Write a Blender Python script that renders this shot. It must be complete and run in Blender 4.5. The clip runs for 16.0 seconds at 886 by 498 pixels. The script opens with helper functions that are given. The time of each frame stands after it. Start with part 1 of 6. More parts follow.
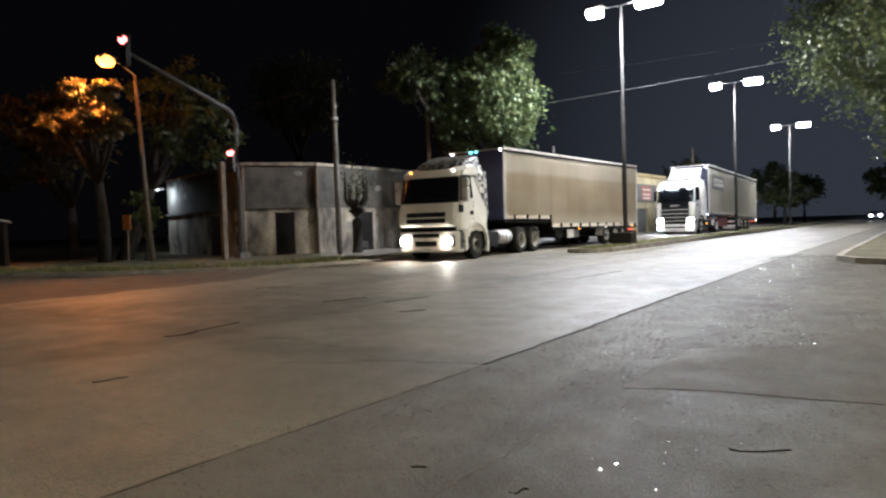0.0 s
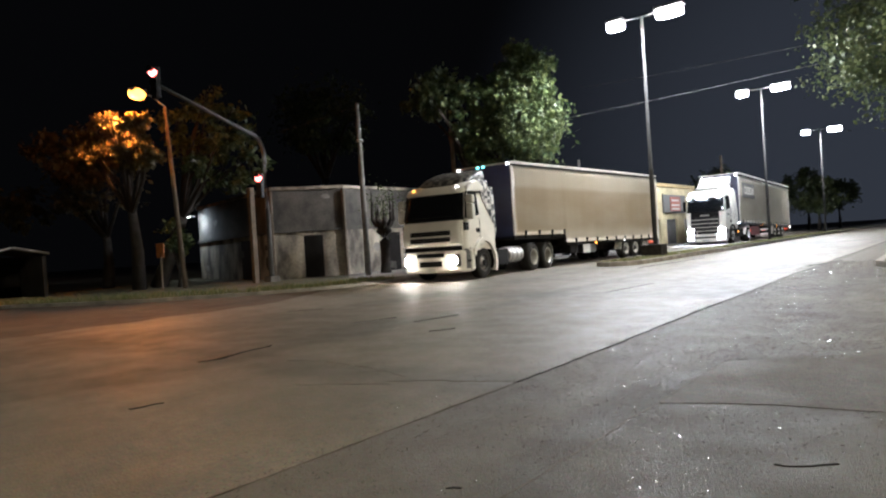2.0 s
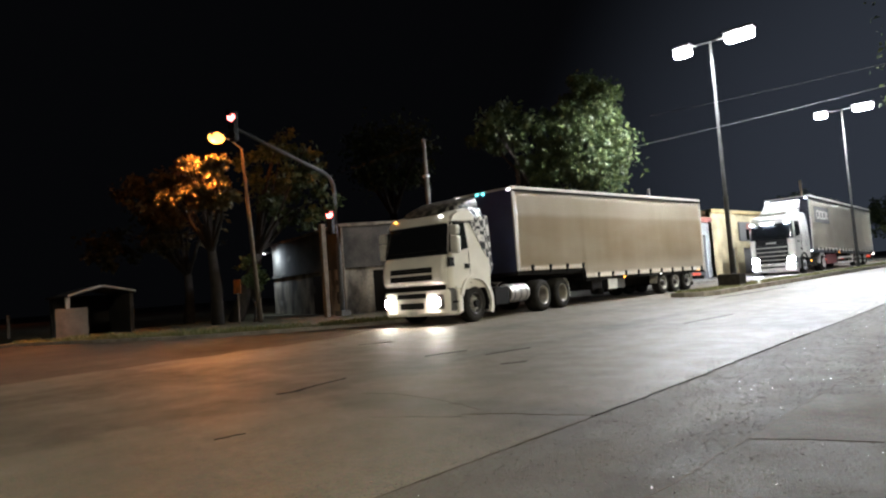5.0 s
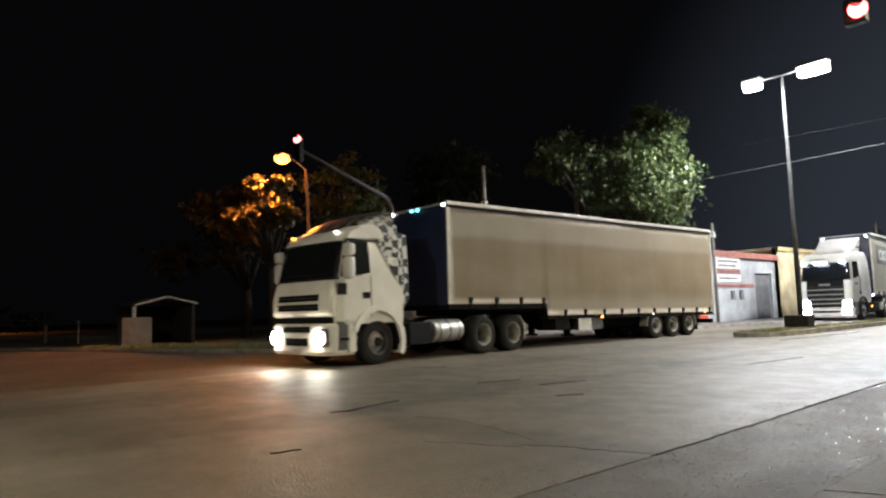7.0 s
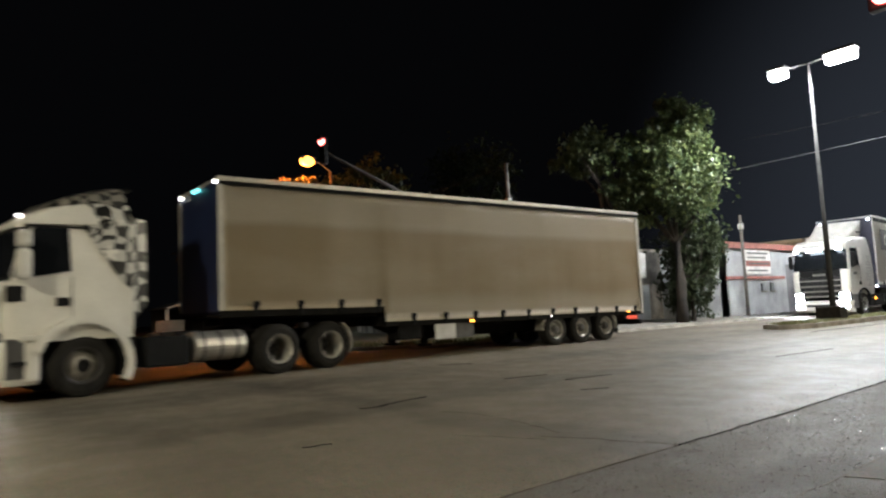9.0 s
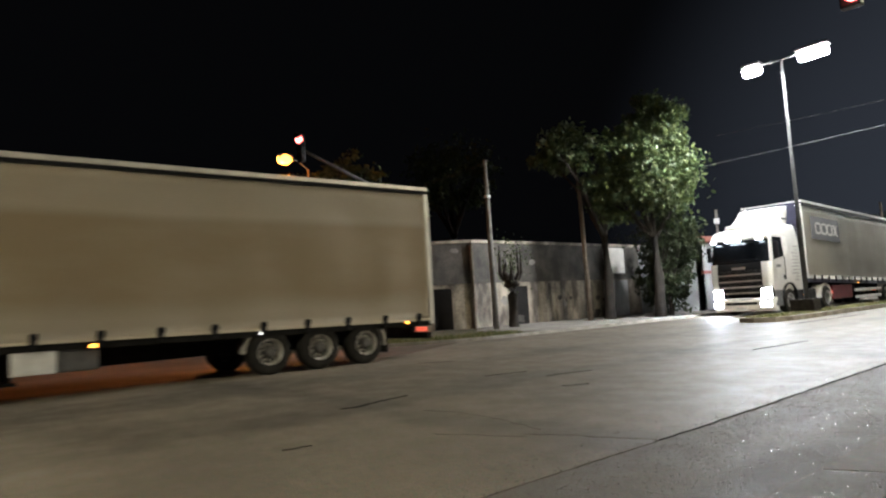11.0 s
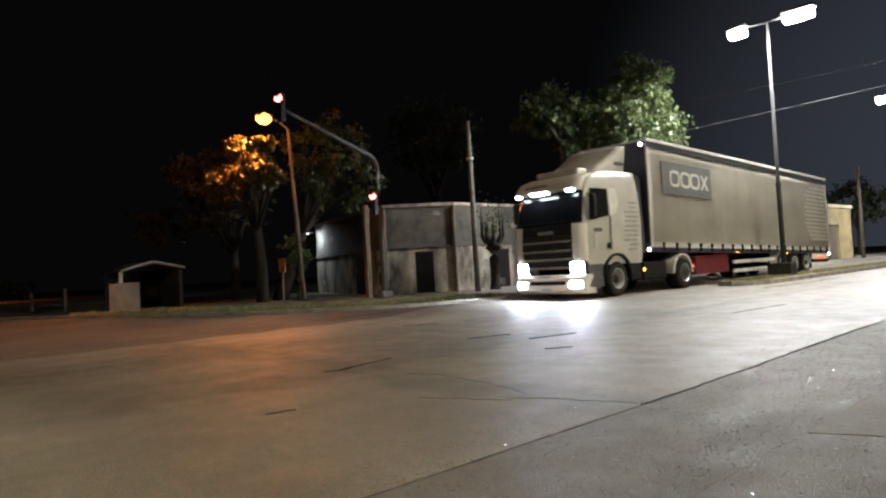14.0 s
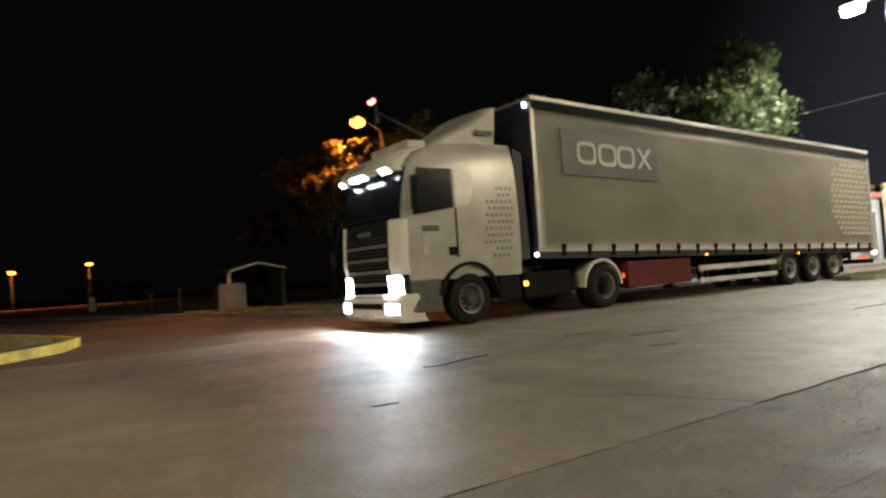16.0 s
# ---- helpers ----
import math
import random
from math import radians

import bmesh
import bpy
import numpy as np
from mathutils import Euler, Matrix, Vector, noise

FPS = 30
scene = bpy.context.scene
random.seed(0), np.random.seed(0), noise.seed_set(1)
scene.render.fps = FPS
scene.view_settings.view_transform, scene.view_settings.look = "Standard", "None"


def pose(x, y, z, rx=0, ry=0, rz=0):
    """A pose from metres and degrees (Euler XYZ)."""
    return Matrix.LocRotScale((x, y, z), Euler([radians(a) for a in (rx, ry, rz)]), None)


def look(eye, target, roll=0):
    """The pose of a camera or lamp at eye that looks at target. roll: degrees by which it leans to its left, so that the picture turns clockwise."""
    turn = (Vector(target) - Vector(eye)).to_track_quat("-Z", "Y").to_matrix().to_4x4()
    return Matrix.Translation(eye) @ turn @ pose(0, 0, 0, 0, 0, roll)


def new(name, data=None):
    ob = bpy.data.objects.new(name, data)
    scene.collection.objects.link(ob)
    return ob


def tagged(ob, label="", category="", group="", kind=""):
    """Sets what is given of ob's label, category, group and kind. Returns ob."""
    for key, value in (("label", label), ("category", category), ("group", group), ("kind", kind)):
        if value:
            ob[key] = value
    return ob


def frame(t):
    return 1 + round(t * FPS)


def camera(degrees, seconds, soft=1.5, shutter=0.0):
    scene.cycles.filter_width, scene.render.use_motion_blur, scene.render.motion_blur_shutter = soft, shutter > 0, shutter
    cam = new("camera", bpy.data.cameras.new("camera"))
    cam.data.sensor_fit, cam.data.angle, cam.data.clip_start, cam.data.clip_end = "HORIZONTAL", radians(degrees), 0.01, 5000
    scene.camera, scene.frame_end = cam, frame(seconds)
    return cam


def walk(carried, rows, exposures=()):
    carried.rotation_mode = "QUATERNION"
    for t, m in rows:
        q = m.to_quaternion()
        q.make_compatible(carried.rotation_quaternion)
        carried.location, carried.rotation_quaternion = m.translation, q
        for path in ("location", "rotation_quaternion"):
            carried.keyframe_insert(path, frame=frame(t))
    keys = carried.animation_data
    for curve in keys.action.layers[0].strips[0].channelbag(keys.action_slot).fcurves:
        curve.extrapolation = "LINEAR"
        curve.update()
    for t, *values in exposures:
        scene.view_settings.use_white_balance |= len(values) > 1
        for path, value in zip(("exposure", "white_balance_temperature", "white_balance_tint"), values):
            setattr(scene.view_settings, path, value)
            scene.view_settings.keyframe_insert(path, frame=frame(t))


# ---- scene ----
# camera: held by hand at the roadside, turning after the trucks
cam = camera(68.19, 16.0, soft=2.2, shutter=0.8)
PATH = [
    (0.0, pose(-0.000, 0.000, 1.180, 87.94, 1.78, 36.50)),
    (0.5, pose(-0.032, 0.011, 1.180, 88.49, 2.71, 37.98)),
    (1.0, pose(-0.015, 0.012, 1.179, 88.40, 3.18, 37.37)),
    (1.5, pose(-0.024, 0.010, 1.181, 88.99, 3.77, 38.14)),
    (2.0, pose(-0.009, 0.008, 1.180, 89.64, 3.64, 38.89)),
    (2.5, pose(-0.019, 0.005, 1.178, 89.22, 4.18, 39.11)),
    (3.0, pose(-0.018, -0.002, 1.172, 89.80, 4.07, 42.75)),
    (3.5, pose(-0.038, -0.043, 1.168, 90.57, 2.54, 41.04)),
    (4.0, pose(-0.020, -0.039, 1.167, 92.30, 3.86, 42.90)),
    (6.5, pose(-0.074, -0.064, 1.179, 92.62, 3.03, 47.68)),
    (7.0, pose(-0.079, -0.095, 1.168, 95.46, 1.64, 49.27)),
    (7.5, pose(-0.075, -0.095, 1.158, 95.24, 1.96, 49.69)),
    (8.0, pose(-0.057, -0.109, 1.159, 95.84, 2.04, 50.97)),
    (8.5, pose(-0.029, -0.139, 1.153, 95.86, 2.76, 52.13)),
    (9.0, pose(0.052, -0.168, 1.153, 95.39, 2.64, 51.60)),
    (11.5, pose(-0.007, -0.124, 1.175, 94.61, 3.50, 49.44)),
    (12.0, pose(-0.090, -0.072, 1.181, 92.31, 3.87, 48.70)),
    (12.5, pose(-0.107, -0.083, 1.176, 91.95, 2.79, 47.70)),
    (13.0, pose(-0.093, -0.089, 1.178, 91.42, 3.22, 47.75)),
    (13.5, pose(-0.094, -0.096, 1.180, 91.02, 2.40, 47.22)),
    (14.0, pose(-0.098, -0.105, 1.180, 91.66, 3.19, 48.19)),
    (14.5, pose(-0.115, -0.094, 1.177, 91.05, 2.91, 48.30)),
    (15.0, pose(-0.125, -0.113, 1.174, 92.11, 2.97, 50.52)),
    (15.5, pose(-0.114, -0.126, 1.165, 92.78, 2.85, 52.69)),
    (16.0, pose(-0.129, -0.172, 1.156, 92.02, 3.86, 56.16)),
]
# the film's camera darkens a little while the first trailer fills the view, and its white drifts
walk(cam, PATH, [(0, 1.22, 5850, 11), (4, 1.28, 5850, 10), (7, 1.22, 6050, 9), (8, 1.14, 6350, 9), (9, 1.12, 6050, 8), (11.5, 1.32, 6000, 9), (13, 1.38, 5950, 10), (14.5, 1.36, 6450, 9), (16, 1.16, 6700, 8)])

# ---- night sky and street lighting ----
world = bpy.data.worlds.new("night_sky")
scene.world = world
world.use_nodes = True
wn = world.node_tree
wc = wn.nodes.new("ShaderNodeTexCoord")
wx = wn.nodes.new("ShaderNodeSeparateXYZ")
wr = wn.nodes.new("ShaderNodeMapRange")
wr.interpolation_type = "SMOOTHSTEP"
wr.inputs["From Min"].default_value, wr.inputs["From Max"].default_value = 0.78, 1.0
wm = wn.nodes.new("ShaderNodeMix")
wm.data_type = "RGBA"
# black night sky; its pale side along the lit avenue is town glow plus painted lamp glare
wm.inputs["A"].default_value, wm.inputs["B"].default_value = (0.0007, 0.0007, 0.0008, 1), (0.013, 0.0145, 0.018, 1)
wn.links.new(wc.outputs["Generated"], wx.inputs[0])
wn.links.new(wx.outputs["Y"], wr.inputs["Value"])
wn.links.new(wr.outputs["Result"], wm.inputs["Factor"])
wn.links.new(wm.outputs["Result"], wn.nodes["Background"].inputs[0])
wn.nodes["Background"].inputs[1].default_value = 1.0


def lamp_light(name, place, power, colour, size=0.5, aim=(0, 0, -1)):
    data = bpy.data.lights.new(name, "AREA")
    data.shape, data.size, data.energy, data.color = "DISK", size, power, colour
    ob = new(name, data)
    ob.matrix_world = look(place, Vector(place) + Vector(aim))
    return ob


def street_spot(name, place, power, colour, aim=(0, 0, -1), cone=174, size=0.35):
    data = bpy.data.lights.new(name, "SPOT")
    data.energy, data.color, data.spot_size, data.spot_blend, data.shadow_soft_size = power, colour, radians(cone), 0.3, size
    ob = new(name, data)
    ob.matrix_world = look(place, Vector(place) + Vector(aim))
    return ob


LED = (1.0, 0.972, 0.93)
WARM = (1.0, 0.86, 0.58)
SODIUM = (1.0, 0.31, 0.055)

# ---- materials ----


def mat(name, colour, rough=0.6, metal=0.0, vary=0.25, scale=3.0, fine=60.0, bump=0.15, second=None, glow=0.0, stretch=None):
    m = bpy.data.materials.new(name)
    m.use_nodes = True
    nt = m.node_tree
    bsdf = nt.nodes["Principled BSDF"]
    link = nt.links.new
    if glow:
        bsdf.inputs["Base Color"].default_value = (*colour, 1)
        bsdf.inputs["Emission Color"].default_value = (*colour, 1)
        bsdf.inputs["Emission Strength"].default_value = glow
        bsdf.inputs["Roughness"].default_value = 0.3
        return m
    co = nt.nodes.new("ShaderNodeTexCoord")
    n1 = nt.nodes.new("ShaderNodeTexNoise")
    n1.inputs["Scale"].default_value, n1.inputs["Detail"].default_value = scale, 6
    n2 = nt.nodes.new("ShaderNodeTexNoise")
    n2.inputs["Scale"].default_value, n2.inputs["Detail"].default_value = fine, 4
    if stretch:
        mp = nt.nodes.new("ShaderNodeMapping")
        mp.inputs["Scale"].default_value = stretch
        link(co.outputs["Object"], mp.inputs["Vector"])
        link(mp.outputs["Vector"], n1.inputs["Vector"])
    else:
        link(co.outputs["Object"], n1.inputs["Vector"])
    link(co.outputs["Object"], n2.inputs["Vector"])
    ramp = nt.nodes.new("ShaderNodeValToRGB")
    low = second if second else tuple(c * (1 - vary) for c in colour)
    ramp.color_ramp.elements[0].position, ramp.color_ramp.elements[1].position = 0.36, 0.64
    ramp.color_ramp.elements[0].color = (*low, 1)
    ramp.color_ramp.elements[1].color = (*colour, 1)
    link(n1.outputs["Fac"], ramp.inputs["Fac"])
    mix = nt.nodes.new("ShaderNodeMix")
    mix.data_type, mix.blend_type = "RGBA", "MULTIPLY"
    mix.inputs["Factor"].default_value = 1.0
    r2 = nt.nodes.new("ShaderNodeMapRange")
    r2.inputs["From Min"].default_value, r2.inputs["From Max"].default_value = 0.3, 0.7
    r2.inputs["To Min"].default_value, r2.inputs["To Max"].default_value = 1 - vary * 0.7, 1.0
    link(n2.outputs["Fac"], r2.inputs["Value"])
    link(ramp.outputs["Color"], mix.inputs["A"])
    link(r2.outputs["Result"], mix.inputs["B"])
    link(mix.outputs["Result"], bsdf.inputs["Base Color"])
    bsdf.inputs["Roughness"].default_value = rough
    bsdf.inputs["Metallic"].default_value = metal
    if bump:
        b = nt.nodes.new("ShaderNodeBump")
        b.inputs["Strength"].default_value, b.inputs["Distance"].default_value = bump, 0.01
        link(n2.outputs["Fac"], b.inputs["Height"])
        link(b.outputs["Normal"], bsdf.inputs["Normal"])
    return m


def road_mat(name, colour, patch, rough, grit, grit_bump, stain, bands=()):
    """Paving: stains metres wide, blotches, fine grit with relief."""
    m = mat(name, colour, rough, 0, 0.25, 0.35, 9.0, 0.0, second=patch)
    nt = m.node_tree
    link = nt.links.new
    bsdf = nt.nodes["Principled BSDF"]
    co = [n for n in nt.nodes if n.type == "TEX_COORD"][0]
    mix = [n for n in nt.nodes if n.type == "MIX"][0]
    st = nt.nodes.new("ShaderNodeTexNoise")
    st.inputs["Scale"].default_value, st.inputs["Detail"].default_value, st.inputs["Distortion"].default_value = 0.11, 8, 1.2
    mp = nt.nodes.new("ShaderNodeMapping")
    mp.inputs["Scale"].default_value = (1.7, 0.5, 1)
    link(co.outputs["Object"], mp.inputs["Vector"])
    link(mp.outputs["Vector"], st.inputs["Vector"])
    r = nt.nodes.new("ShaderNodeMapRange")
    r.inputs["From Min"].default_value, r.inputs["From Max"].default_value = 0.38, 0.6
    r.inputs["To Min"].default_value, r.inputs["To Max"].default_value = 1 - stain, 1
    link(st.outputs["Fac"], r.inputs["Value"])
    m2 = nt.nodes.new("ShaderNodeMix")
    m2.data_type, m2.blend_type = "RGBA", "MULTIPLY"
    m2.inputs["Factor"].default_value = 1
    link(mix.outputs["Result"], m2.inputs["A"])
    link(r.outputs["Result"], m2.inputs["B"])
    if bands:
        # old darker repair strips, with ragged edges
        sx = nt.nodes.new("ShaderNodeSeparateXYZ")
        link(co.outputs["Object"], sx.inputs[0])
        wob = nt.nodes.new("ShaderNodeTexNoise")
        wob.inputs["Scale"].default_value, wob.inputs["Detail"].default_value = 0.8, 5
        link(co.outputs["Object"], wob.inputs["Vector"])
        last = m2.outputs["Result"]
        for axis, at, wide, deep in bands:
            add = nt.nodes.new("ShaderNodeMath")
            add.operation = "MULTIPLY_ADD"
            add.inputs[1].default_value, add.inputs[2].default_value = 1.4, -0.7 - at
            link(wob.outputs["Fac"], add.inputs[0])
            sm = nt.nodes.new("ShaderNodeMath")
            sm.operation = "ADD"
            link(add.outputs[0], sm.inputs[0])
            link(sx.outputs[axis], sm.inputs[1])
            ab = nt.nodes.new("ShaderNodeMath")
            ab.operation = "ABSOLUTE"
            link(sm.outputs[0], ab.inputs[0])
            mr = nt.nodes.new("ShaderNodeMapRange")
            mr.inputs["From Min"].default_value, mr.inputs["From Max"].default_value = wide * 0.3, wide
            mr.inputs["To Min"].default_value, mr.inputs["To Max"].default_value = deep, 1
            link(ab.outputs[0], mr.inputs["Value"])
            mb = nt.nodes.new("ShaderNodeMix")
            mb.data_type, mb.blend_type = "RGBA", "MULTIPLY"
            mb.inputs["Factor"].default_value = 1
            link(last, mb.inputs["A"])
            link(mr.outputs["Result"], mb.inputs["B"])
            last = mb.outputs["Result"]
    vo = nt.nodes.new("ShaderNodeTexVoronoi")
    vo.inputs["Scale"].default_value = grit
    link(co.outputs["Object"], vo.inputs["Vector"])
    m3 = nt.nodes.new("ShaderNodeMix")
    m3.data_type, m3.blend_type = "RGBA", "OVERLAY"
    m3.inputs["Factor"].default_value = 0.25
    link(last if bands else m2.outputs["Result"], m3.inputs["A"])
    link(vo.outputs["Color"], m3.inputs["B"])
    hs = nt.nodes.new("ShaderNodeHueSaturation")
    hs.inputs["Saturation"].default_value = 0.75
    link(m3.outputs["Result"], hs.inputs["Color"])
    link(hs.outputs["Color"], bsdf.inputs["Base Color"])
    # worn, polished spots between duller ones
    wear = nt.nodes.new("ShaderNodeTexNoise")
    wear.inputs["Scale"].default_value, wear.inputs["Detail"].default_value = 2.3, 9
    link(co.outputs["Object"], wear.inputs["Vector"])
    rg = nt.nodes.new("ShaderNodeMapRange")
    rg.inputs["From Min"].default_value, rg.inputs["From Max"].default_value = 0.35, 0.68
    rg.inputs["To Min"].default_value, rg.inputs["To Max"].default_value = rough + 0.08, rough - 0.08
    link(wear.outputs["Fac"], rg.inputs["Value"])
    link(rg.outputs["Result"], bsdf.inputs["Roughness"])
    bsdf.inputs["Specular IOR Level"].default_value = 0.38
    b = nt.nodes.new("ShaderNodeBump")
    b.inputs["Strength"].default_value, b.inputs["Distance"].default_value = grit_bump, 0.008
    link(vo.outputs["Distance"], b.inputs["Height"])
    link(b.outputs["Normal"], bsdf.inputs["Normal"])
    return m


M = {}
M["concrete_road"] = road_mat("concrete_road", (0.217, 0.175, 0.116), (0.154, 0.123, 0.081), 0.55, 70, 0.42, 0.34, [("Y", 4.45, 0.5, 0.7), ("X", -7.0, 0.5, 0.78), ("Y", 12.0, 0.8, 0.85), ("X", -10.2, 0.7, 0.8), ("Y", 1.6, 0.8, 0.82)])
M["asphalt"] = road_mat("asphalt", (0.146, 0.119, 0.081), (0.104, 0.085, 0.058), 0.66, 120, 0.6, 0.36, [("X", -1.75, 0.35, 0.78)])
M["side_asphalt"] = road_mat("side_asphalt", (0.14, 0.095, 0.058), (0.095, 0.064, 0.039), 0.8, 90, 0.3, 0.35)
M["joint"] = mat("joint", (0.15, 0.118, 0.083), 0.9, 0, 0.5, 5, 40, 0.3)
M["patch"] = road_mat("patch", (0.15, 0.116, 0.08), (0.112, 0.087, 0.06), 0.75, 60, 0.4, 0.3)
M["pebble"] = mat("pebble", (0.24, 0.205, 0.15), 0.13, 0.15, 0.2, 8, 60, 0)
M["pebble"].node_tree.nodes["Principled BSDF"].inputs["Specular IOR Level"].default_value = 1.0
M["plaster_cream"] = mat("plaster_cream", (0.6, 0.52, 0.32), 0.85, 0, 0.35, 1.0, 16, 0.3)
M["decal_grey"] = mat("decal_grey", (0.2, 0.195, 0.185), 0.4, 0, 0.1, 2, 30, 0)
M["decal_faint"] = mat("decal_faint", (0.52, 0.51, 0.48), 0.35, 0, 0.1, 2, 30, 0)
M["tar"] = mat("tar", (0.04, 0.036, 0.032), 0.95, 0, 0.4, 6, 40, 0.4)
M["soil"] = mat("soil", (0.075, 0.05, 0.033), 0.95, 0, 0.45, 0.5, 20, 0.5)
M["verge"] = mat("verge", (0.12, 0.097, 0.056), 0.95, 0, 0.5, 0.8, 25, 0.5, second=(0.06, 0.062, 0.024))
M["paving"] = mat("paving", (0.27, 0.25, 0.22), 0.85, 0, 0.4, 0.9, 30, 0.3)
M["grass"] = mat("grass", (0.09, 0.13, 0.03), 0.8, 0, 0.5, 2, 30, 0.2, second=(0.16, 0.14, 0.06))
M["kerb"] = mat("kerb", (0.38, 0.35, 0.3), 0.8, 0, 0.4, 2, 40, 0.3)
M["kerb_yellow"] = mat("kerb_yellow", (0.62, 0.5, 0.1), 0.75, 0, 0.4, 3, 40, 0.3)
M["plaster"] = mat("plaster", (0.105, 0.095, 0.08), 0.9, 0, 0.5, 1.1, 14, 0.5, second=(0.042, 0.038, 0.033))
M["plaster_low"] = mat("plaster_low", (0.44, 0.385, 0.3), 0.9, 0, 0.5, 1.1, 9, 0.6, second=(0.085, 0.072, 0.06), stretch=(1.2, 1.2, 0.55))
M["plaster_white"] = mat("plaster_white", (0.82, 0.8, 0.76), 0.85, 0, 0.3, 1.2, 16, 0.3)
M["plaster_grey"] = mat("plaster_grey", (0.46, 0.47, 0.48), 0.85, 0, 0.3, 1.0, 16, 0.3)
M["plaster_yellow"] = mat("plaster_yellow", (0.45, 0.355, 0.17), 0.85, 0, 0.35, 1.0, 16, 0.3)
M["red_paint"] = mat("red_paint", (0.38, 0.13, 0.1), 0.7, 0, 0.35, 2, 25, 0.2)
M["dark_door"] = mat("dark_door", (0.014, 0.012, 0.011), 0.6, 0, 0.4, 2, 30, 0.2)
M["grey_door"] = mat("grey_door", (0.2, 0.2, 0.21), 0.6, 0.2, 0.3, 2, 30, 0.2)
M["lamp_pole"] = mat("lamp_pole", (0.06, 0.06, 0.06), 0.9, 0, 0.3, 5, 50, 0.1)
M["pole_concrete"] = mat("pole_concrete", (0.2, 0.185, 0.165), 0.85, 0, 0.4, 3, 40, 0.3)
M["pole_wood"] = mat("pole_wood", (0.15, 0.115, 0.08), 0.85, 0, 0.4, 5, 50, 0.3)
M["galvanised"] = mat("galvanised", (0.17, 0.17, 0.17), 0.75, 0.1, 0.25, 5, 50, 0.1)
M["black_metal"] = mat("black_metal", (0.008, 0.008, 0.009), 0.5, 0.2, 0.3, 4, 50, 0.1)
M["cable"] = mat("cable", (0.09, 0.09, 0.09), 0.5, 0.3, 0.2, 4, 50, 0)
M["bark"] = mat("bark", (0.035, 0.027, 0.02), 0.95, 0, 0.5, 4, 30, 0.8)
M["white_paint"] = mat("white_paint", (0.8, 0.78, 0.72), 0.28, 0, 0.12, 1.5, 30, 0.03)
# white cab paint, darkened so its colour carries the weaker light there
M["dimmed_white"] = mat("dimmed_white", (0.5, 0.49, 0.46), 0.3, 0, 0.15, 1.5, 30, 0.03)
M["white_fairing"] = mat("white_fairing", (0.7, 0.69, 0.65), 0.35, 0, 0.2, 2.5, 30, 0.03)
M["plastic"] = mat("plastic", (0.013, 0.013, 0.0135), 0.85, 0, 0.3, 5, 60, 0.1)
M["grille"] = mat("grille", (0.12, 0.12, 0.125), 0.45, 0.2, 0.3, 6, 60, 0.1)
M["chassis"] = mat("chassis", (0.014, 0.013, 0.0125), 0.9, 0, 0.5, 4, 40, 0.2)
M["rubber"] = mat("rubber", (0.03, 0.028, 0.025), 0.95, 0, 0.45, 5, 40, 0.3)
M["rim"] = mat("rim", (0.66, 0.63, 0.57), 0.45, 0.3, 0.4, 6, 40, 0.1)
M["rim_dark"] = mat("rim_dark", (0.09, 0.085, 0.08), 0.6, 0.3, 0.4, 6, 40, 0.1)
M["rim_silver"] = mat("rim_silver", (0.62, 0.62, 0.62), 0.3, 0.8, 0.25, 6, 40, 0.05)
M["steel"] = mat("steel", (0.6, 0.58, 0.55), 0.35, 0.8, 0.3, 5, 40, 0.05)
M["curtain"] = mat("curtain", (0.5, 0.44, 0.335), 0.5, 0, 0.06, 0.7, 30, 0.06, second=(0.375, 0.295, 0.185), stretch=(1, 0.3, 1.1))
M["curtain_grey"] = mat("curtain_grey", (0.38, 0.355, 0.285), 0.5, 0, 0.06, 0.7, 30, 0.06, second=(0.3, 0.275, 0.215), stretch=(1, 0.4, 0.9))
cm = M["curtain"].node_tree
cz = cm.nodes.new("ShaderNodeSeparateXYZ")
cm.links.new([n for n in cm.nodes if n.type == "TEX_COORD"][0].outputs["Object"], cz.inputs[0])
# road dust lies in a broad band along the tarpaulin
band_z = cm.nodes.new("ShaderNodeValToRGB")
band_z.color_ramp.interpolation = "EASE"
for k, (at, v) in enumerate(((0.24, 0.72), (0.4, 0.42), (0.72, 0.36), (0.79, 0.66))):
    e = band_z.color_ramp.elements[k] if k < 2 else band_z.color_ramp.elements.new(at)
    e.position, e.color = at, (v, v, v, 1)
zs = cm.nodes.new("ShaderNodeMath")
zs.operation = "DIVIDE"
zs.inputs[1].default_value = 4.2
cm.links.new(cz.outputs["Z"], zs.inputs[0])
cm.links.new(zs.outputs[0], band_z.inputs["Fac"])
cn = cm.nodes.new("ShaderNodeMath")
cn.operation = "MULTIPLY_ADD"
cn.inputs[1].default_value = 0.55
cn0 = [n for n in cm.nodes if n.type == "TEX_NOISE" and n.inputs["Scale"].default_value < 5][0]
cm.links.new(cn0.outputs["Fac"], cn.inputs[0])
sub = cm.nodes.new("ShaderNodeMath")
sub.operation = "SUBTRACT"
sub.inputs[1].default_value = 0.27
cm.links.new(band_z.outputs["Color"], sub.inputs[0])
cm.links.new(sub.outputs[0], cn.inputs[2])
cm.links.new(cn.outputs[0], [n for n in cm.nodes if n.type == "VALTORGB" and n != band_z][0].inputs["Fac"])
M["curtain_patch"] = mat("curtain_patch", (0.62, 0.58, 0.46), 0.4, 0, 0.15, 1, 8, 0.1)
M["navy"] = mat("navy", (0.014, 0.023, 0.07), 0.45, 0, 0.3, 2, 30, 0.05)
M["navy_dark"] = mat("navy_dark", (0.03, 0.03, 0.055), 0.5, 0, 0.3, 2, 30, 0.05)
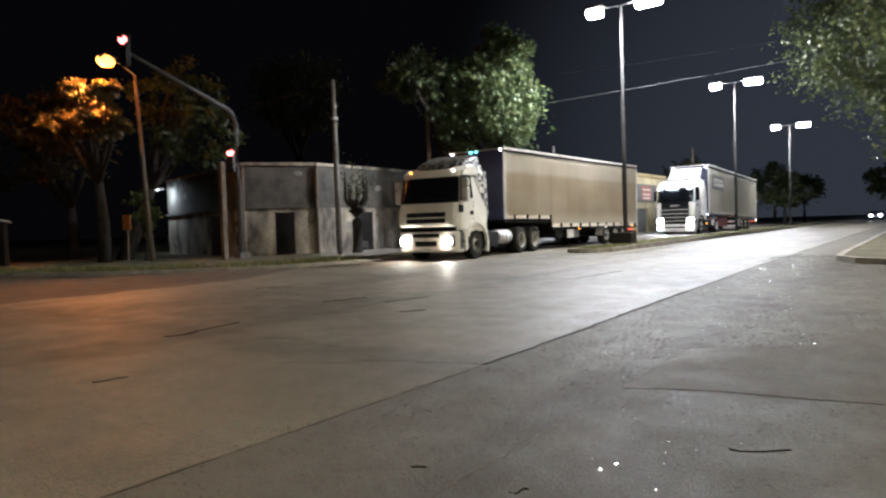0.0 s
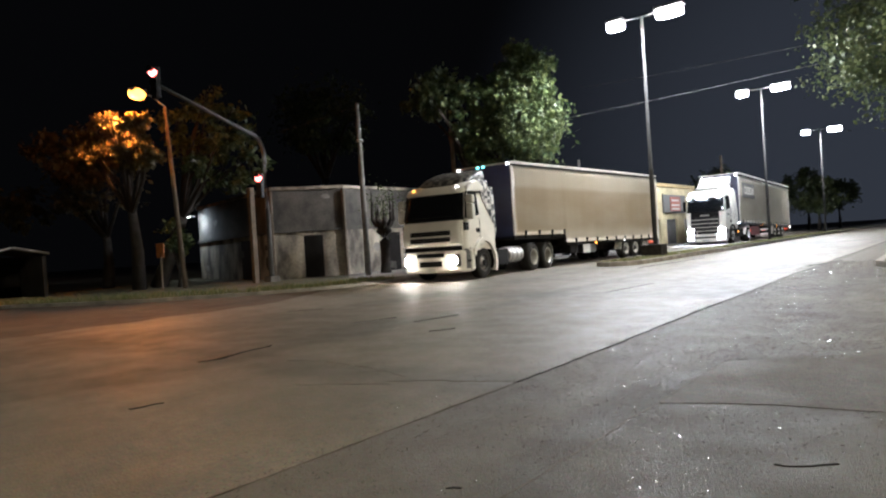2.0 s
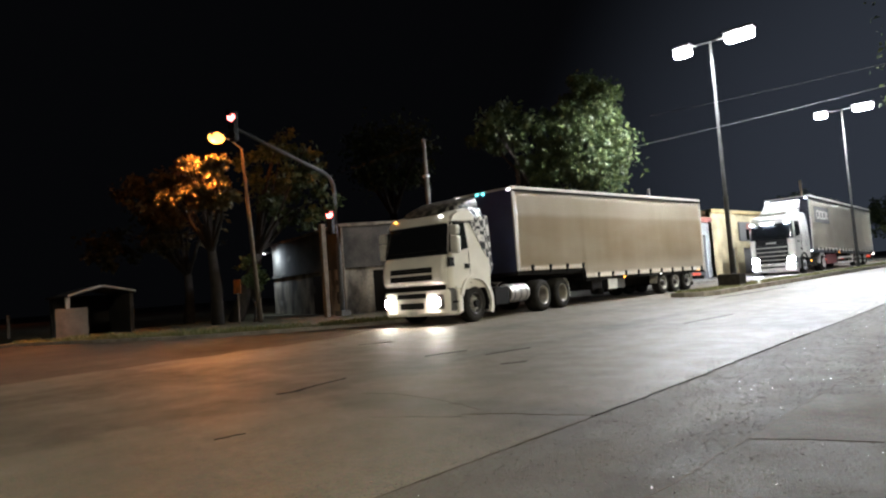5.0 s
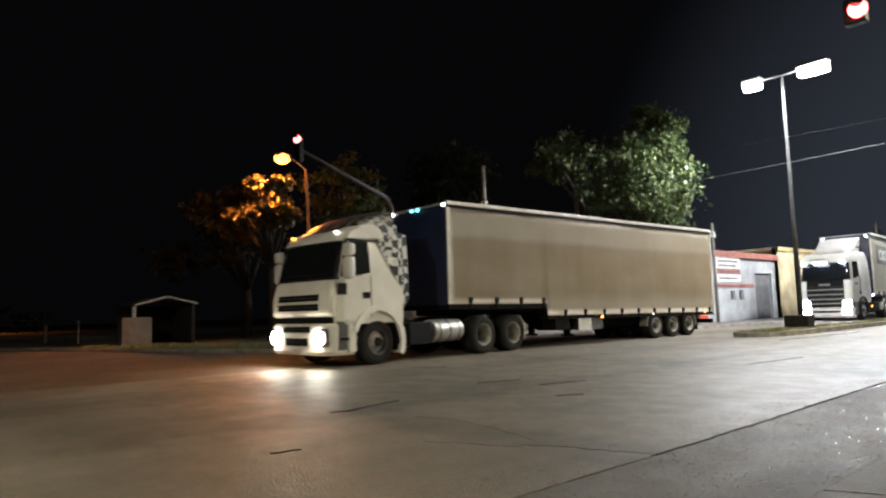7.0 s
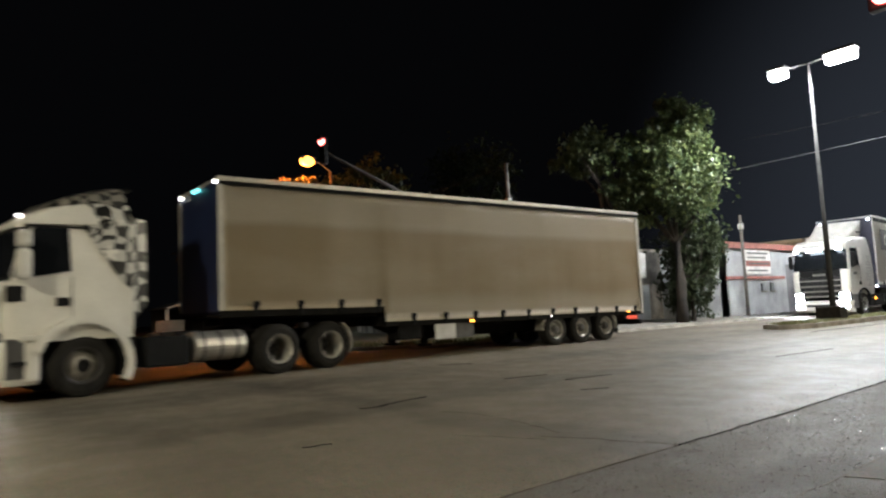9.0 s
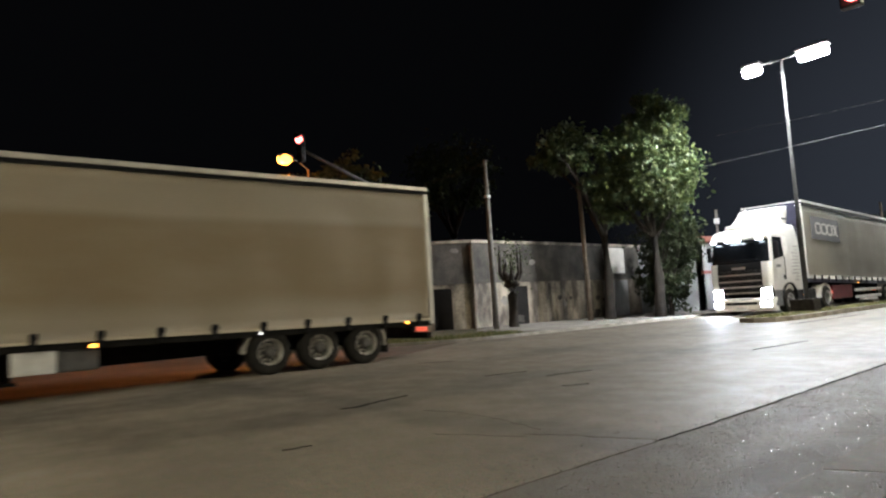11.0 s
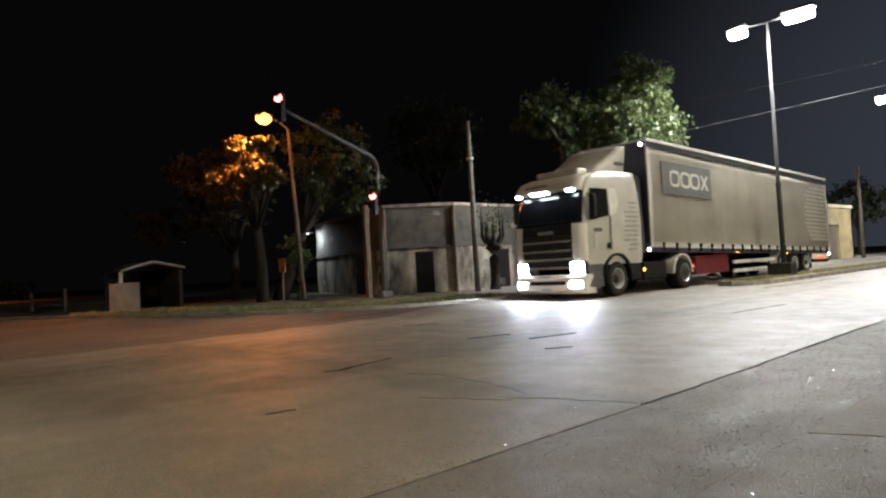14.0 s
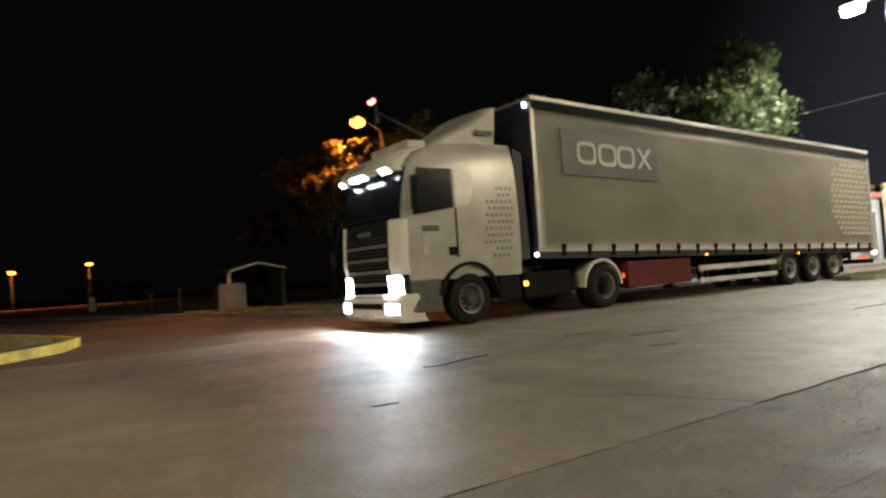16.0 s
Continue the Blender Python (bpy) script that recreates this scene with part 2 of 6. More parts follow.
M["rail"] = mat("rail", (0.62, 0.6, 0.55), 0.45, 0.3, 0.25, 2, 30, 0.05)
M["maroon"] = mat("maroon", (0.13, 0.005, 0.008), 0.45, 0, 0.35, 3, 30, 0.05)
M["sign_grey"] = mat("sign_grey", (0.09, 0.091, 0.09), 0.55, 0, 0.2, 2, 20, 0.05)
M["sign_light"] = mat("sign_light", (0.5, 0.48, 0.43), 0.55, 0, 0.15, 2, 20, 0.05)
M["orange_sign"] = mat("orange_sign", (0.55, 0.2, 0.05), 0.6, 0, 0.4, 5, 40, 0.1)
M["headlight"] = mat("headlight", (1.0, 0.88, 0.68), glow=90)
M["headlight_cold"] = mat("headlight_cold", (0.84, 0.91, 1.0), glow=190)
M["fog_cold"] = mat("fog_cold", (0.86, 0.92, 1.0), glow=14)
M["marker_cold"] = mat("marker_cold", (0.85, 0.93, 1.0), glow=14)
M["marker_teal"] = mat("marker_teal", (0.2, 0.9, 0.9), glow=2.5)
M["marker_white"] = mat("marker_white", (1.0, 0.95, 0.85), glow=5)
M["marker_amber"] = mat("marker_amber", (1.0, 0.36, 0.04), glow=3.5)
M["marker_red"] = mat("marker_red", (1.0, 0.13, 0.07), glow=0.5)
M["signal_red"] = mat("signal_red", (1.0, 0.1, 0.08), glow=9)
M["shed_panel"] = mat("shed_panel", (0.13, 0.115, 0.09), 0.9, 0, 0.4, 1.5, 20, 0.3)
M["shed_wall"] = mat("shed_wall", (0.035, 0.03, 0.025), 0.9, 0, 0.45, 1.2, 20, 0.4)
M["signal_off"] = mat("signal_off", (0.02, 0.02, 0.02), 0.3)
M["led_lens"] = mat("led_lens", (1.0, 0.98, 0.94), glow=70)
M["sodium_lens"] = mat("sodium_lens", (1.0, 0.32, 0.035), glow=4.5)
for name in ("plastic", "chassis", "rubber", "tar", "dark_door", "lamp_pole"):
    M[name].node_tree.nodes["Principled BSDF"].inputs["Specular IOR Level"].default_value = 0.15
M["plate"] = mat("plate", (0.7, 0.7, 0.68), 0.5)


def leaf_mat(name, a, b):
    m = bpy.data.materials.new(name)
    m.use_nodes = True
    nt = m.node_tree
    bsdf = nt.nodes["Principled BSDF"]
    g = nt.nodes.new("ShaderNodeNewGeometry")
    r = nt.nodes.new("ShaderNodeValToRGB")
    r.color_ramp.elements[0].color, r.color_ramp.elements[1].color = (*a, 1), (*b, 1)
    nt.links.new(g.outputs["Random Per Island"], r.inputs["Fac"])
    nt.links.new(r.outputs["Color"], bsdf.inputs["Base Color"])
    bsdf.inputs["Roughness"].default_value = 0.52
    bsdf.inputs["Specular IOR Level"].default_value = 0.45
    tr = nt.nodes.new("ShaderNodeBsdfTranslucent")
    nt.links.new(r.outputs["Color"], tr.inputs["Color"])
    mx = nt.nodes.new("ShaderNodeMixShader")
    mx.inputs[0].default_value = 0.3
    out = nt.nodes["Material Output"]
    nt.links.new(bsdf.outputs[0], mx.inputs[1])
    nt.links.new(tr.outputs[0], mx.inputs[2])
    nt.links.new(mx.outputs[0], out.inputs[0])
    return m


M["leaf"] = leaf_mat("leaf", (0.028, 0.05, 0.02), (0.1, 0.122, 0.038))
M["leaf_dark"] = leaf_mat("leaf_dark", (0.03, 0.048, 0.018), (0.085, 0.1, 0.034))
# leaf greens darkened to hold the shade below the street tree's crown
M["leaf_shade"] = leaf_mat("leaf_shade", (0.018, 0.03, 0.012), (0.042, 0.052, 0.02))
M["leaf_dry"] = leaf_mat("leaf_dry", (0.05, 0.042, 0.018), (0.1, 0.08, 0.03))
M["blade"] = leaf_mat("blade", (0.07, 0.10, 0.025), (0.2, 0.17, 0.07))

glass = bpy.data.materials.new("dark_glass")
glass.use_nodes = True
gb = glass.node_tree.nodes["Principled BSDF"]
gb.inputs["Base Color"].default_value = (0.008, 0.009, 0.011, 1)
gb.inputs["Roughness"].default_value = 0.12
M["glass"] = glass

def checker_mat(name, dark, light, size):
    """Flag squares of that size, slightly bent as if flying."""
    m = mat(name, light, 0.3, 0, 0.1, 2, 30, 0.02)
    nt = m.node_tree
    ck = nt.nodes.new("ShaderNodeTexChecker")
    ck.inputs["Scale"].default_value = 1 / size
    ck.inputs["Color1"].default_value, ck.inputs["Color2"].default_value = (*dark, 1), (*light, 1)
    tc = nt.nodes.new("ShaderNodeTexCoord")
    nz = nt.nodes.new("ShaderNodeTexNoise")
    nz.inputs["Scale"].default_value = 1.6
    va = nt.nodes.new("ShaderNodeVectorMath")
    va.operation = "MULTIPLY_ADD"
    va.inputs[1].default_value = (0.5, 0.5, 0.5)
    nt.links.new(tc.outputs["Object"], nz.inputs["Vector"])
    nt.links.new(nz.outputs["Color"], va.inputs[0])
    nt.links.new(tc.outputs["Object"], va.inputs[2])
    nt.links.new(va.outputs[0], ck.inputs["Vector"])
    nt.links.new(ck.outputs["Color"], nt.nodes["Principled BSDF"].inputs["Base Color"])
    return m


M["checker"] = checker_mat("checker_paint", (0.006, 0.006, 0.006), (0.5, 0.49, 0.46), 0.23)
M["checker_roof"] = checker_mat("checker_roof", (0.012, 0.012, 0.012), (0.2, 0.19, 0.17), 0.2)

# ---- mesh helpers ----


def obj(name, bm, material, smooth=False):
    me = bpy.data.meshes.new(name)
    bm.normal_update()
    bm.to_mesh(me)
    bm.free()
    me.materials.append(M[material])
    if smooth:
        for p in me.polygons:
            p.use_smooth = True
    return new(name, me)


def part(name, bm, material, parent, label="", smooth=False):
    ob = obj(name, bm, material, smooth)
    ob.parent = parent
    if label:
        ob["label"] = label
    return ob


def thing(name, label, category, group="", kind="", place=(0, 0, 0)):
    ob = new(name)
    ob.location = place
    return tagged(ob, label, category, group, kind)


def box(x0, x1, y0, y1, z0, z1, bevel=0.0, bm=None):
    bm = bm or bmesh.new()
    r = bmesh.ops.create_cube(bm, size=1, matrix=Matrix.Translation(((x0 + x1) / 2, (y0 + y1) / 2, (z0 + z1) / 2)) @ Matrix.Diagonal((abs(x1 - x0), abs(y1 - y0), abs(z1 - z0), 1)))
    if bevel:
        es = list({e for v in r["verts"] for e in v.link_edges})
        bmesh.ops.bevel(bm, geom=es, offset=bevel, segments=2, affect="EDGES", profile=0.6)
    return bm


def cyl(place, axis, radius, depth, seg=20, r2=None, bm=None, bevel=0.0):
    bm = bm or bmesh.new()
    q = Vector(axis).to_track_quat("Z", "Y").to_matrix().to_4x4()
    r = bmesh.ops.create_cone(bm, cap_ends=True, segments=seg, radius1=radius, radius2=radius if r2 is None else r2, depth=depth, matrix=Matrix.Translation(place) @ q)
    if bevel:
        es = [e for e in {e for v in r["verts"] for e in v.link_edges} if any(len(f.verts) > 4 for f in e.link_faces)]
        bmesh.ops.bevel(bm, geom=es, offset=bevel, segments=2, affect="EDGES", profile=0.5)
    return bm


def tube(points, radii, seg=10, bm=None):
    """A round bar along points, with a radius at each."""
    bm = bm or bmesh.new()
    pts = [Vector(p) for p in points]
    if not hasattr(radii, "__len__"):
        radii = [radii] * len(pts)
    rings = []
    for i, p in enumerate(pts):
        d = (pts[min(i + 1, len(pts) - 1)] - pts[max(i - 1, 0)]).normalized()
        q = d.to_track_quat("Z", "Y")
        rings.append([bm.verts.new(p + q @ Vector((radii[i] * math.cos(a), radii[i] * math.sin(a), 0))) for a in [2 * math.pi * k / seg for k in range(seg)]])
    for a, b in zip(rings, rings[1:]):
        for k in range(seg):
            bm.faces.new((a[k], a[(k + 1) % seg], b[(k + 1) % seg], b[k]))
    bm.faces.new(rings[0][::-1])
    bm.faces.new(rings[-1])
    return bm


def prism(profile, x0, x1, bevel=0.0, bm=None, segments=2):
    """A solid with the outline (y, z) between x0 and x1."""
    bm = bm or bmesh.new()
    a = [bm.verts.new((x0, y, z)) for y, z in profile]
    b = [bm.verts.new((x1, y, z)) for y, z in profile]
    n = len(a)
    fs = [bm.faces.new(a), bm.faces.new(b[::-1])]
    for k in range(n):
        fs.append(bm.faces.new((a[k], b[k], b[(k + 1) % n], a[(k + 1) % n])))
    bmesh.ops.recalc_face_normals(bm, faces=fs)
    if bevel:
        bmesh.ops.bevel(bm, geom=list({e for f in fs for e in f.edges}), offset=bevel, segments=segments, affect="EDGES", profile=0.6)
    return bm


def slab(outline, z0, z1, bevel=0.0):
    """A plate with the outline (x, y)."""
    bm = bmesh.new()
    a = [bm.verts.new((x, y, z0)) for x, y in outline]
    b = [bm.verts.new((x, y, z1)) for x, y in outline]
    n = len(a)
    fs = [bm.faces.new(a[::-1]), bm.faces.new(b)]
    for k in range(n):
        fs.append(bm.faces.new((a[k], a[(k + 1) % n], b[(k + 1) % n], b[k])))
    bmesh.ops.recalc_face_normals(bm, faces=fs)
    return bm


def ribbon(points, width, z0, z1):
    """A bar of rectangular section along points (x, y)."""
    pts = [Vector((x, y)) for x, y in points]
    left, right = [], []
    for i, p in enumerate(pts):
        d = (pts[min(i + 1, len(pts) - 1)] - pts[max(i - 1, 0)]).normalized()
        n = Vector((-d.y, d.x)) * width / 2
        left.append(p + n)
        right.append(p - n)
    bm = bmesh.new()
    rows = [[bm.verts.new((*v, z)) for v in side] for side, z in ((left, z0), (left, z1), (right, z1), (right, z0))]
    for i in range(len(pts) - 1):
        for a, b in zip(rows, rows[1:] + rows[:1]):
            bm.faces.new((a[i], a[i + 1], b[i + 1], b[i]))
    bm.faces.new([r[0] for r in rows])
    bm.faces.new([r[-1] for r in rows][::-1])
    bmesh.ops.recalc_face_normals(bm, faces=bm.faces)
    return bm


def from_arrays(name, verts, faces, material):
    me = bpy.data.meshes.new(name)
    me.from_pydata(verts, [], faces)
    me.materials.append(M[material])
    return new(name, me)

# ---- ground, roads, kerbs ----
bm = bmesh.new()
bmesh.ops.create_grid(bm, x_segments=24, y_segments=24, size=420)
for v in bm.verts:
    v.co.z = -0.03
tagged(obj("ground", bm, "soil"), "bare dark earth ground under the night sky", "ground", kind="structure")

SEAM = -3.0
# the long joint drifts slightly down the street
JOINT = [(-2.95, -30), (-3.0, 4.6), (-3.2, 16), (-3.2, 330)]
rng = random.Random(4)
tagged(obj("road_main", slab([(-13.4, -30)] + [(x - 0.012, y) for x, y in JOINT] + [(-16.2, 330), (-16.2, 14.4), (-13.75, 10.2)] + [(-13.55 - 0.12 * math.sin(k * 1.7) - 0.05 * math.sin(k * 4.1), 9.6 - 0.5 * k) for k in range(30)], -0.2, 0), "concrete_road"), "worn pale concrete street with cracked joints", "road", kind="structure")
tagged(obj("road_side", slab([(24, 330)] + [(x + 0.012, y) for x, y in JOINT[::-1]] + [(24, -30)], -0.2, 0.002), "asphalt"), "rough dark asphalt lane with exposed stones", "road", kind="structure")
tagged(obj("road_corner", slab([(-34, -30), (-13.3, -30), (-13.3, 10), (-16, 14.6), (-16.3, 17), (-18, 11), (-22, 9.5), (-34, 9.5)], -0.2, -0.006), "side_asphalt"), "dark brown worn asphalt of the side street mouth", "road", kind="structure")
tagged(obj("cross_road", slab([(-130, -16), (-34, -16), (-34, 9.4), (-130, -2)], -0.2, -0.012), "soil"), "unpaved side street of brown earth", "road", kind="structure")
tagged(obj("road_joint", ribbon([(SEAM - 0.2 * min(1, k * 0.14 / 11.4) + rng.gauss(0, 0.01) + 0.015 * math.sin(k * 0.13), 4.6 + k * 0.14) for k in range(420)], 0.028, -0.15, 0.006), "tar"), "long dark tarred joint between two pavings", "road joint", kind="structure")



def crack(points, width):
    """A ragged tar-filled crack along points (x, y)."""
    pts = []
    for (xa, ya), (xb, yb) in zip(points, points[1:]):
        n = max(2, int(math.hypot(xb - xa, yb - ya) / 0.07))
        for k in range(n):
            u = k / n
            pts.append((xa + (xb - xa) * u + rng.gauss(0, 0.014), ya + (yb - ya) * u + rng.gauss(0, 0.014)))
    pts.append(points[-1])
    bm = ribbon(pts, width, -0.01, 0.006 if width > 0.015 else 0.0025)
    for v in bm.verts:
        v.co.x += rng.uniform(-width, width) * 0.45
        v.co.y += rng.uniform(-width, width) * 0.45
    tagged(obj("road_crack", bm, "tar" if width > 0.015 else "joint"), "ragged tar-filled crack in the pavement", "crack", kind="structure")


CRACKS = [
    ([(-7.02, 4.05), (-7.0, 4.35), (-7.1, 4.6), (-7.23, 5.25)], 0.03),
    ([(-6.98, 4.22), (-7.02, 4.4), (-7.12, 4.55)], 0.07),
    ([(SEAM, 4.6), (-3.4, 4.46), (-3.82, 4.35), (-4.1, 4.17)], 0.009),
    ([(-5.38, 2.5), (-5.36, 2.76)], 0.018),
    ([(-6.05, 4.55), (-5.58, 4.68), (-4.84, 4.61), (-4.1, 4.41)], 0.006),
    ([(-4.8, 3.71), (-4.4, 3.95), (-3.99, 4.1)], 0.005),
    ([(-2.03, 2.4), (-1.97, 2.47)], 0.02),
    ([(-1.45, 2.43), (-1.43, 2.5)], 0.018),
    ([(-6.86, 7.7), (-6.7, 8.6)], 0.035),
    ([(-5.86, 6.88), (-5.71, 7.2)], 0.03),
    ([(-7.86, 7.3), (-7.67, 8.1)], 0.02),
    ([(-11.1, 8.5), (-10.7, 9.1)], 0.03),
    ([(-3.43, 19.6), (-3.2, 20.6), (-2.95, 21.9)], 0.09),
    ([(-5.85, 12.5), (-5.69, 14.6)], 0.025),
    ([(-0.8, 3.46), (-0.66, 3.52), (-0.55, 3.62)], 0.02),
    ([(-8.7, 21.0), (-8.5, 24.0), (-8.4, 27.0)], 0.06),
]
for pts, w in CRACKS:
    crack(pts, w)

tagged(obj("road_joint", ribbon([(-2.95 - 0.05 * (k + 30) / 34.6 + rng.gauss(0, 0.008), k) for k in [-30, -12] + [0.3 * j for j in range(16)]], 0.014, -0.15, 0.003), "joint"), "worn sand-filled joint in the paving", "road joint", kind="structure")
tagged(obj("road_joint", ribbon([(-1.74 + rng.gauss(0, 0.008), -2 + 0.22 * k) for k in range(70)], 0.01, -0.1, 0.003), "joint"), "faint narrow joint in the paving", "road joint", kind="structure")
edge = [(-1.72, 4.38), (-1.4, 4.52), (-1.04, 4.63), (-0.6, 4.68), (-0.23, 4.76), (0.4, 4.8), (1.6, 4.9), (1.6, 9.5), (0.3, 9.2), (-0.5, 7.6), (-0.9, 6.4), (-1.72, 6.0)]
tagged(obj("road_patch", slab(edge, -0.02, 0.006), "patch"), "old darker repair patch in the lane", "road patch", kind="structure")
# exposed stones in the asphalt: small polished facets at all tilts
vs, fs = [], []
for _ in range(56000):
    x, y = rng.uniform(-3.5, 2.6), 1.3 + rng.random() ** 1.5 * 20
    # thick in the asphalt lane, few past the joint
    if x < -3.1 and rng.random() < 0.6 or rng.random() < 0.3 - 0.6 * noise.noise(Vector((x * 0.3, y * 0.2, 2))):
        continue
    q = rng.uniform(0.003, 0.0075) * (0.8 + y / 10) * (0.8 if x < -3.1 else 1)
    u, w = Vector((q, 0, q * rng.gauss(0, 0.12))), Vector((0, q, q * rng.gauss(0, 0.12)))
    c = Vector((x, y, 0.0021 + q * 0.13))
    k = len(vs)
    vs += [tuple(c + u), tuple(c + w), tuple(c - u), tuple(c - w), (x, y, 0.0005)]
    fs += [(k, k + 1, k + 2, k + 3), (k + 1, k, k + 4), (k + 2, k + 1, k + 4), (k + 3, k + 2, k + 4), (k, k + 3, k + 4)]
tagged(from_arrays("gravel", vs, fs, "pebble"), "polished stones showing in the worn asphalt", "gravel", kind="stuff")

# far corner: kerb, worn grass verge and pavement
CORNER = [(-70, -9.0), (-40, 2.2), (-30, 6.0), (-23.6, 8.3), (-21.4, 9.1), (-19.7, 9.95), (-18.5, 11.0), (-17.2, 12.1), (-16.3, 13.4), (-15.85, 15.0), (-15.8, 17.0), (-15.8, 40), (-15.8, 140)]
tagged(obj("kerb_corner", ribbon(CORNER, 0.16, -0.05, 0.1), "kerb"), "weathered concrete kerb round the far corner", "kerb", kind="structure")
tagged(obj("verge_corner", slab([(x - 0.08, y + 0.04) for x, y in CORNER] + [(-60, 140), (-70, 60)], -0.1, 0.05), "verge"), "verge of dry grass and trodden earth", "verge", kind="structure")
tagged(obj("pavement_far", slab([(-16.6, 18.5), (-16.6, 140), (-22.9, 140), (-22.9, 21.2), (-20, 18.5)], 0.0, 0.07), "paving"), "grey concrete pavement in front of the houses", "pavement", kind="structure")

# median with mown grass
MED = [(-9.55, 23.4), (-9.5, 140), (-11.2, 140), (-11.2, 23.6), (-10.9, 22.7), (-10.3, 22.4), (-9.8, 22.7)]
tagged(obj("median", slab(MED, -0.1, 0.14), "verge"), "narrow raised median of thin grass and concrete", "median", kind="structure")
tagged(obj("kerb_median", ribbon(MED[3:] + MED[:2], 0.15, -0.05, 0.16), "kerb"), "pale worn kerb round the median", "kerb", kind="structure")

# near pavement across the lane
RIGHT = [(40, 17.2), (-0.4, 17.4), (-1.3, 17.9), (-1.75, 18.8), (-1.8, 20.5), (-1.7, 140)]
tagged(obj("pavement_right", slab(RIGHT + [(40, 140)], -0.1, 0.11), "verge"), "earthen pavement under the big tree", "pavement", kind="structure")
tagged(obj("kerb_right", ribbon(RIGHT, 0.16, -0.05, 0.14), "kerb"), "pale concrete kerb with faded paint", "kerb", kind="structure")

# grass island with a yellow kerb
ISLE = [(-14.0, -14), (-14.2, -1.6), (-15.0, -0.2), (-16.3, 0.75), (-17.9, 1.2), (-19.5, 0.9), (-34, -3.5)]
tagged(obj("grass_island", slab(ISLE + [(-34, -14)], -0.1, 0.15), "grass"), "green lawn island at the crossing", "island", kind="structure")
tagged(obj("kerb_island", ribbon(ISLE, 0.18, -0.05, 0.2), "kerb_yellow"), "yellow painted kerb of the grass island", "kerb", kind="structure")


def blades(name, spots, label, height, material="blade"):
    """Tufts of grass as crossed bent blades."""
    vs, fs = [], []
    for x, y, z in spots:
        a, h = rng.uniform(0, math.pi), height * rng.uniform(0.4, 1.3)
        dx, dy = math.cos(a) * 0.018, math.sin(a) * 0.018
        lx, ly = rng.uniform(-0.06, 0.06), rng.uniform(-0.06, 0.06)
        k = len(vs)
        vs += [(x - dx, y - dy, z), (x + dx, y + dy, z), (x + dx * 0.7 + lx * 0.4, y + dy * 0.7 + ly * 0.4, z + h * 0.6), (x - dx * 0.7 + lx * 0.4, y - dy * 0.7 + ly * 0.4, z + h * 0.6), (x + lx, y + ly, z + h)]
        fs += [(k, k + 1, k + 2, k + 3), (k + 3, k + 2, k + 4)]
    return tagged(from_arrays(name, vs, fs, material), label, "grass", kind="stuff")


spots = []
for (xa, ya), (xb, yb) in zip(CORNER[2:10], CORNER[3:11]):
    d = Vector((xb - xa, yb - ya))
    nrm = Vector((-d.y, d.x)).normalized()
    for k in range(int(d.length * 330)):
        u, w = rng.random(), 0.12 + abs(rng.gauss(0, 1.1))
        p = Vector((xa, ya)) + d * u + nrm * w
        if noise.noise(Vector((p.x * 0.7, p.y * 0.7, 0))) > -0.25:
            spots.append((p.x, p.y, 0.045))
blades("verge_grass", spots, "uneven dry grass along the kerb", 0.17)
spots = []
for k in range(5000):
    spots.append((rng.uniform(-11.1, -9.62), 23.2 + rng.random() ** 1.6 * 50, 0.135))
blades("median_grass", spots, "short thin grass on the median", 0.07)
spots = [(rng.uniform(-30, -16), rng.uniform(-8, 1.0), 0.145) for _ in range(9000)]
spots = [s for s in spots if s[1] < 0.95 - 0.32 * max(0, -17.9 - s[0]) - 0.45 * max(0, s[0] + 17.9)]
blades("island_grass", spots, "short green lawn grass", 0.15, "blade")

# ---- buildings ----
C0, C1 = Vector((-24.9, 18.5)), Vector((-23.0, 21.2))


def wall_run(name, a, b, z0, z1, thick, material, parent, label="", holes=()):
    """A wall from a to b with openings (from, to, bottom, top) in metres along it."""
    a, b = Vector(a), Vector(b)
    d = (b - a).normalized()
    n = Vector((-d.y, d.x))
    length = (b - a).length
    cuts = sorted({0.0, length, *[h[0] for h in holes], *[h[1] for h in holes]})
    zs = sorted({z0, z1, *[h[2] for h in holes], *[h[3] for h in holes]})
    bm = bmesh.new()
    for u0, u1 in zip(cuts, cuts[1:]):
        for w0, w1 in zip(zs, zs[1:]):
            um, wm = (u0 + u1) / 2, (w0 + w1) / 2
            if any(h[0] < um < h[1] and h[2] < wm < h[3] for h in holes):
                continue
            q = [a + d * u0, a + d * u1, a + d * u1 + n * thick, a + d * u0 + n * thick]
            lo = [bm.verts.new((*p, w0)) for p in q]
            hi = [bm.verts.new((*p, w1)) for p in q]
            bm.faces.new(lo[::-1])
            bm.faces.new(hi)
            for k in range(4):
                bm.faces.new((lo[k], lo[(k + 1) % 4], hi[(k + 1) % 4], hi[k]))
    bmesh.ops.remove_doubles(bm, verts=bm.verts, dist=0.0005)
    bmesh.ops.recalc_face_normals(bm, faces=bm.faces)
    return part(name, bm, material, parent, label)


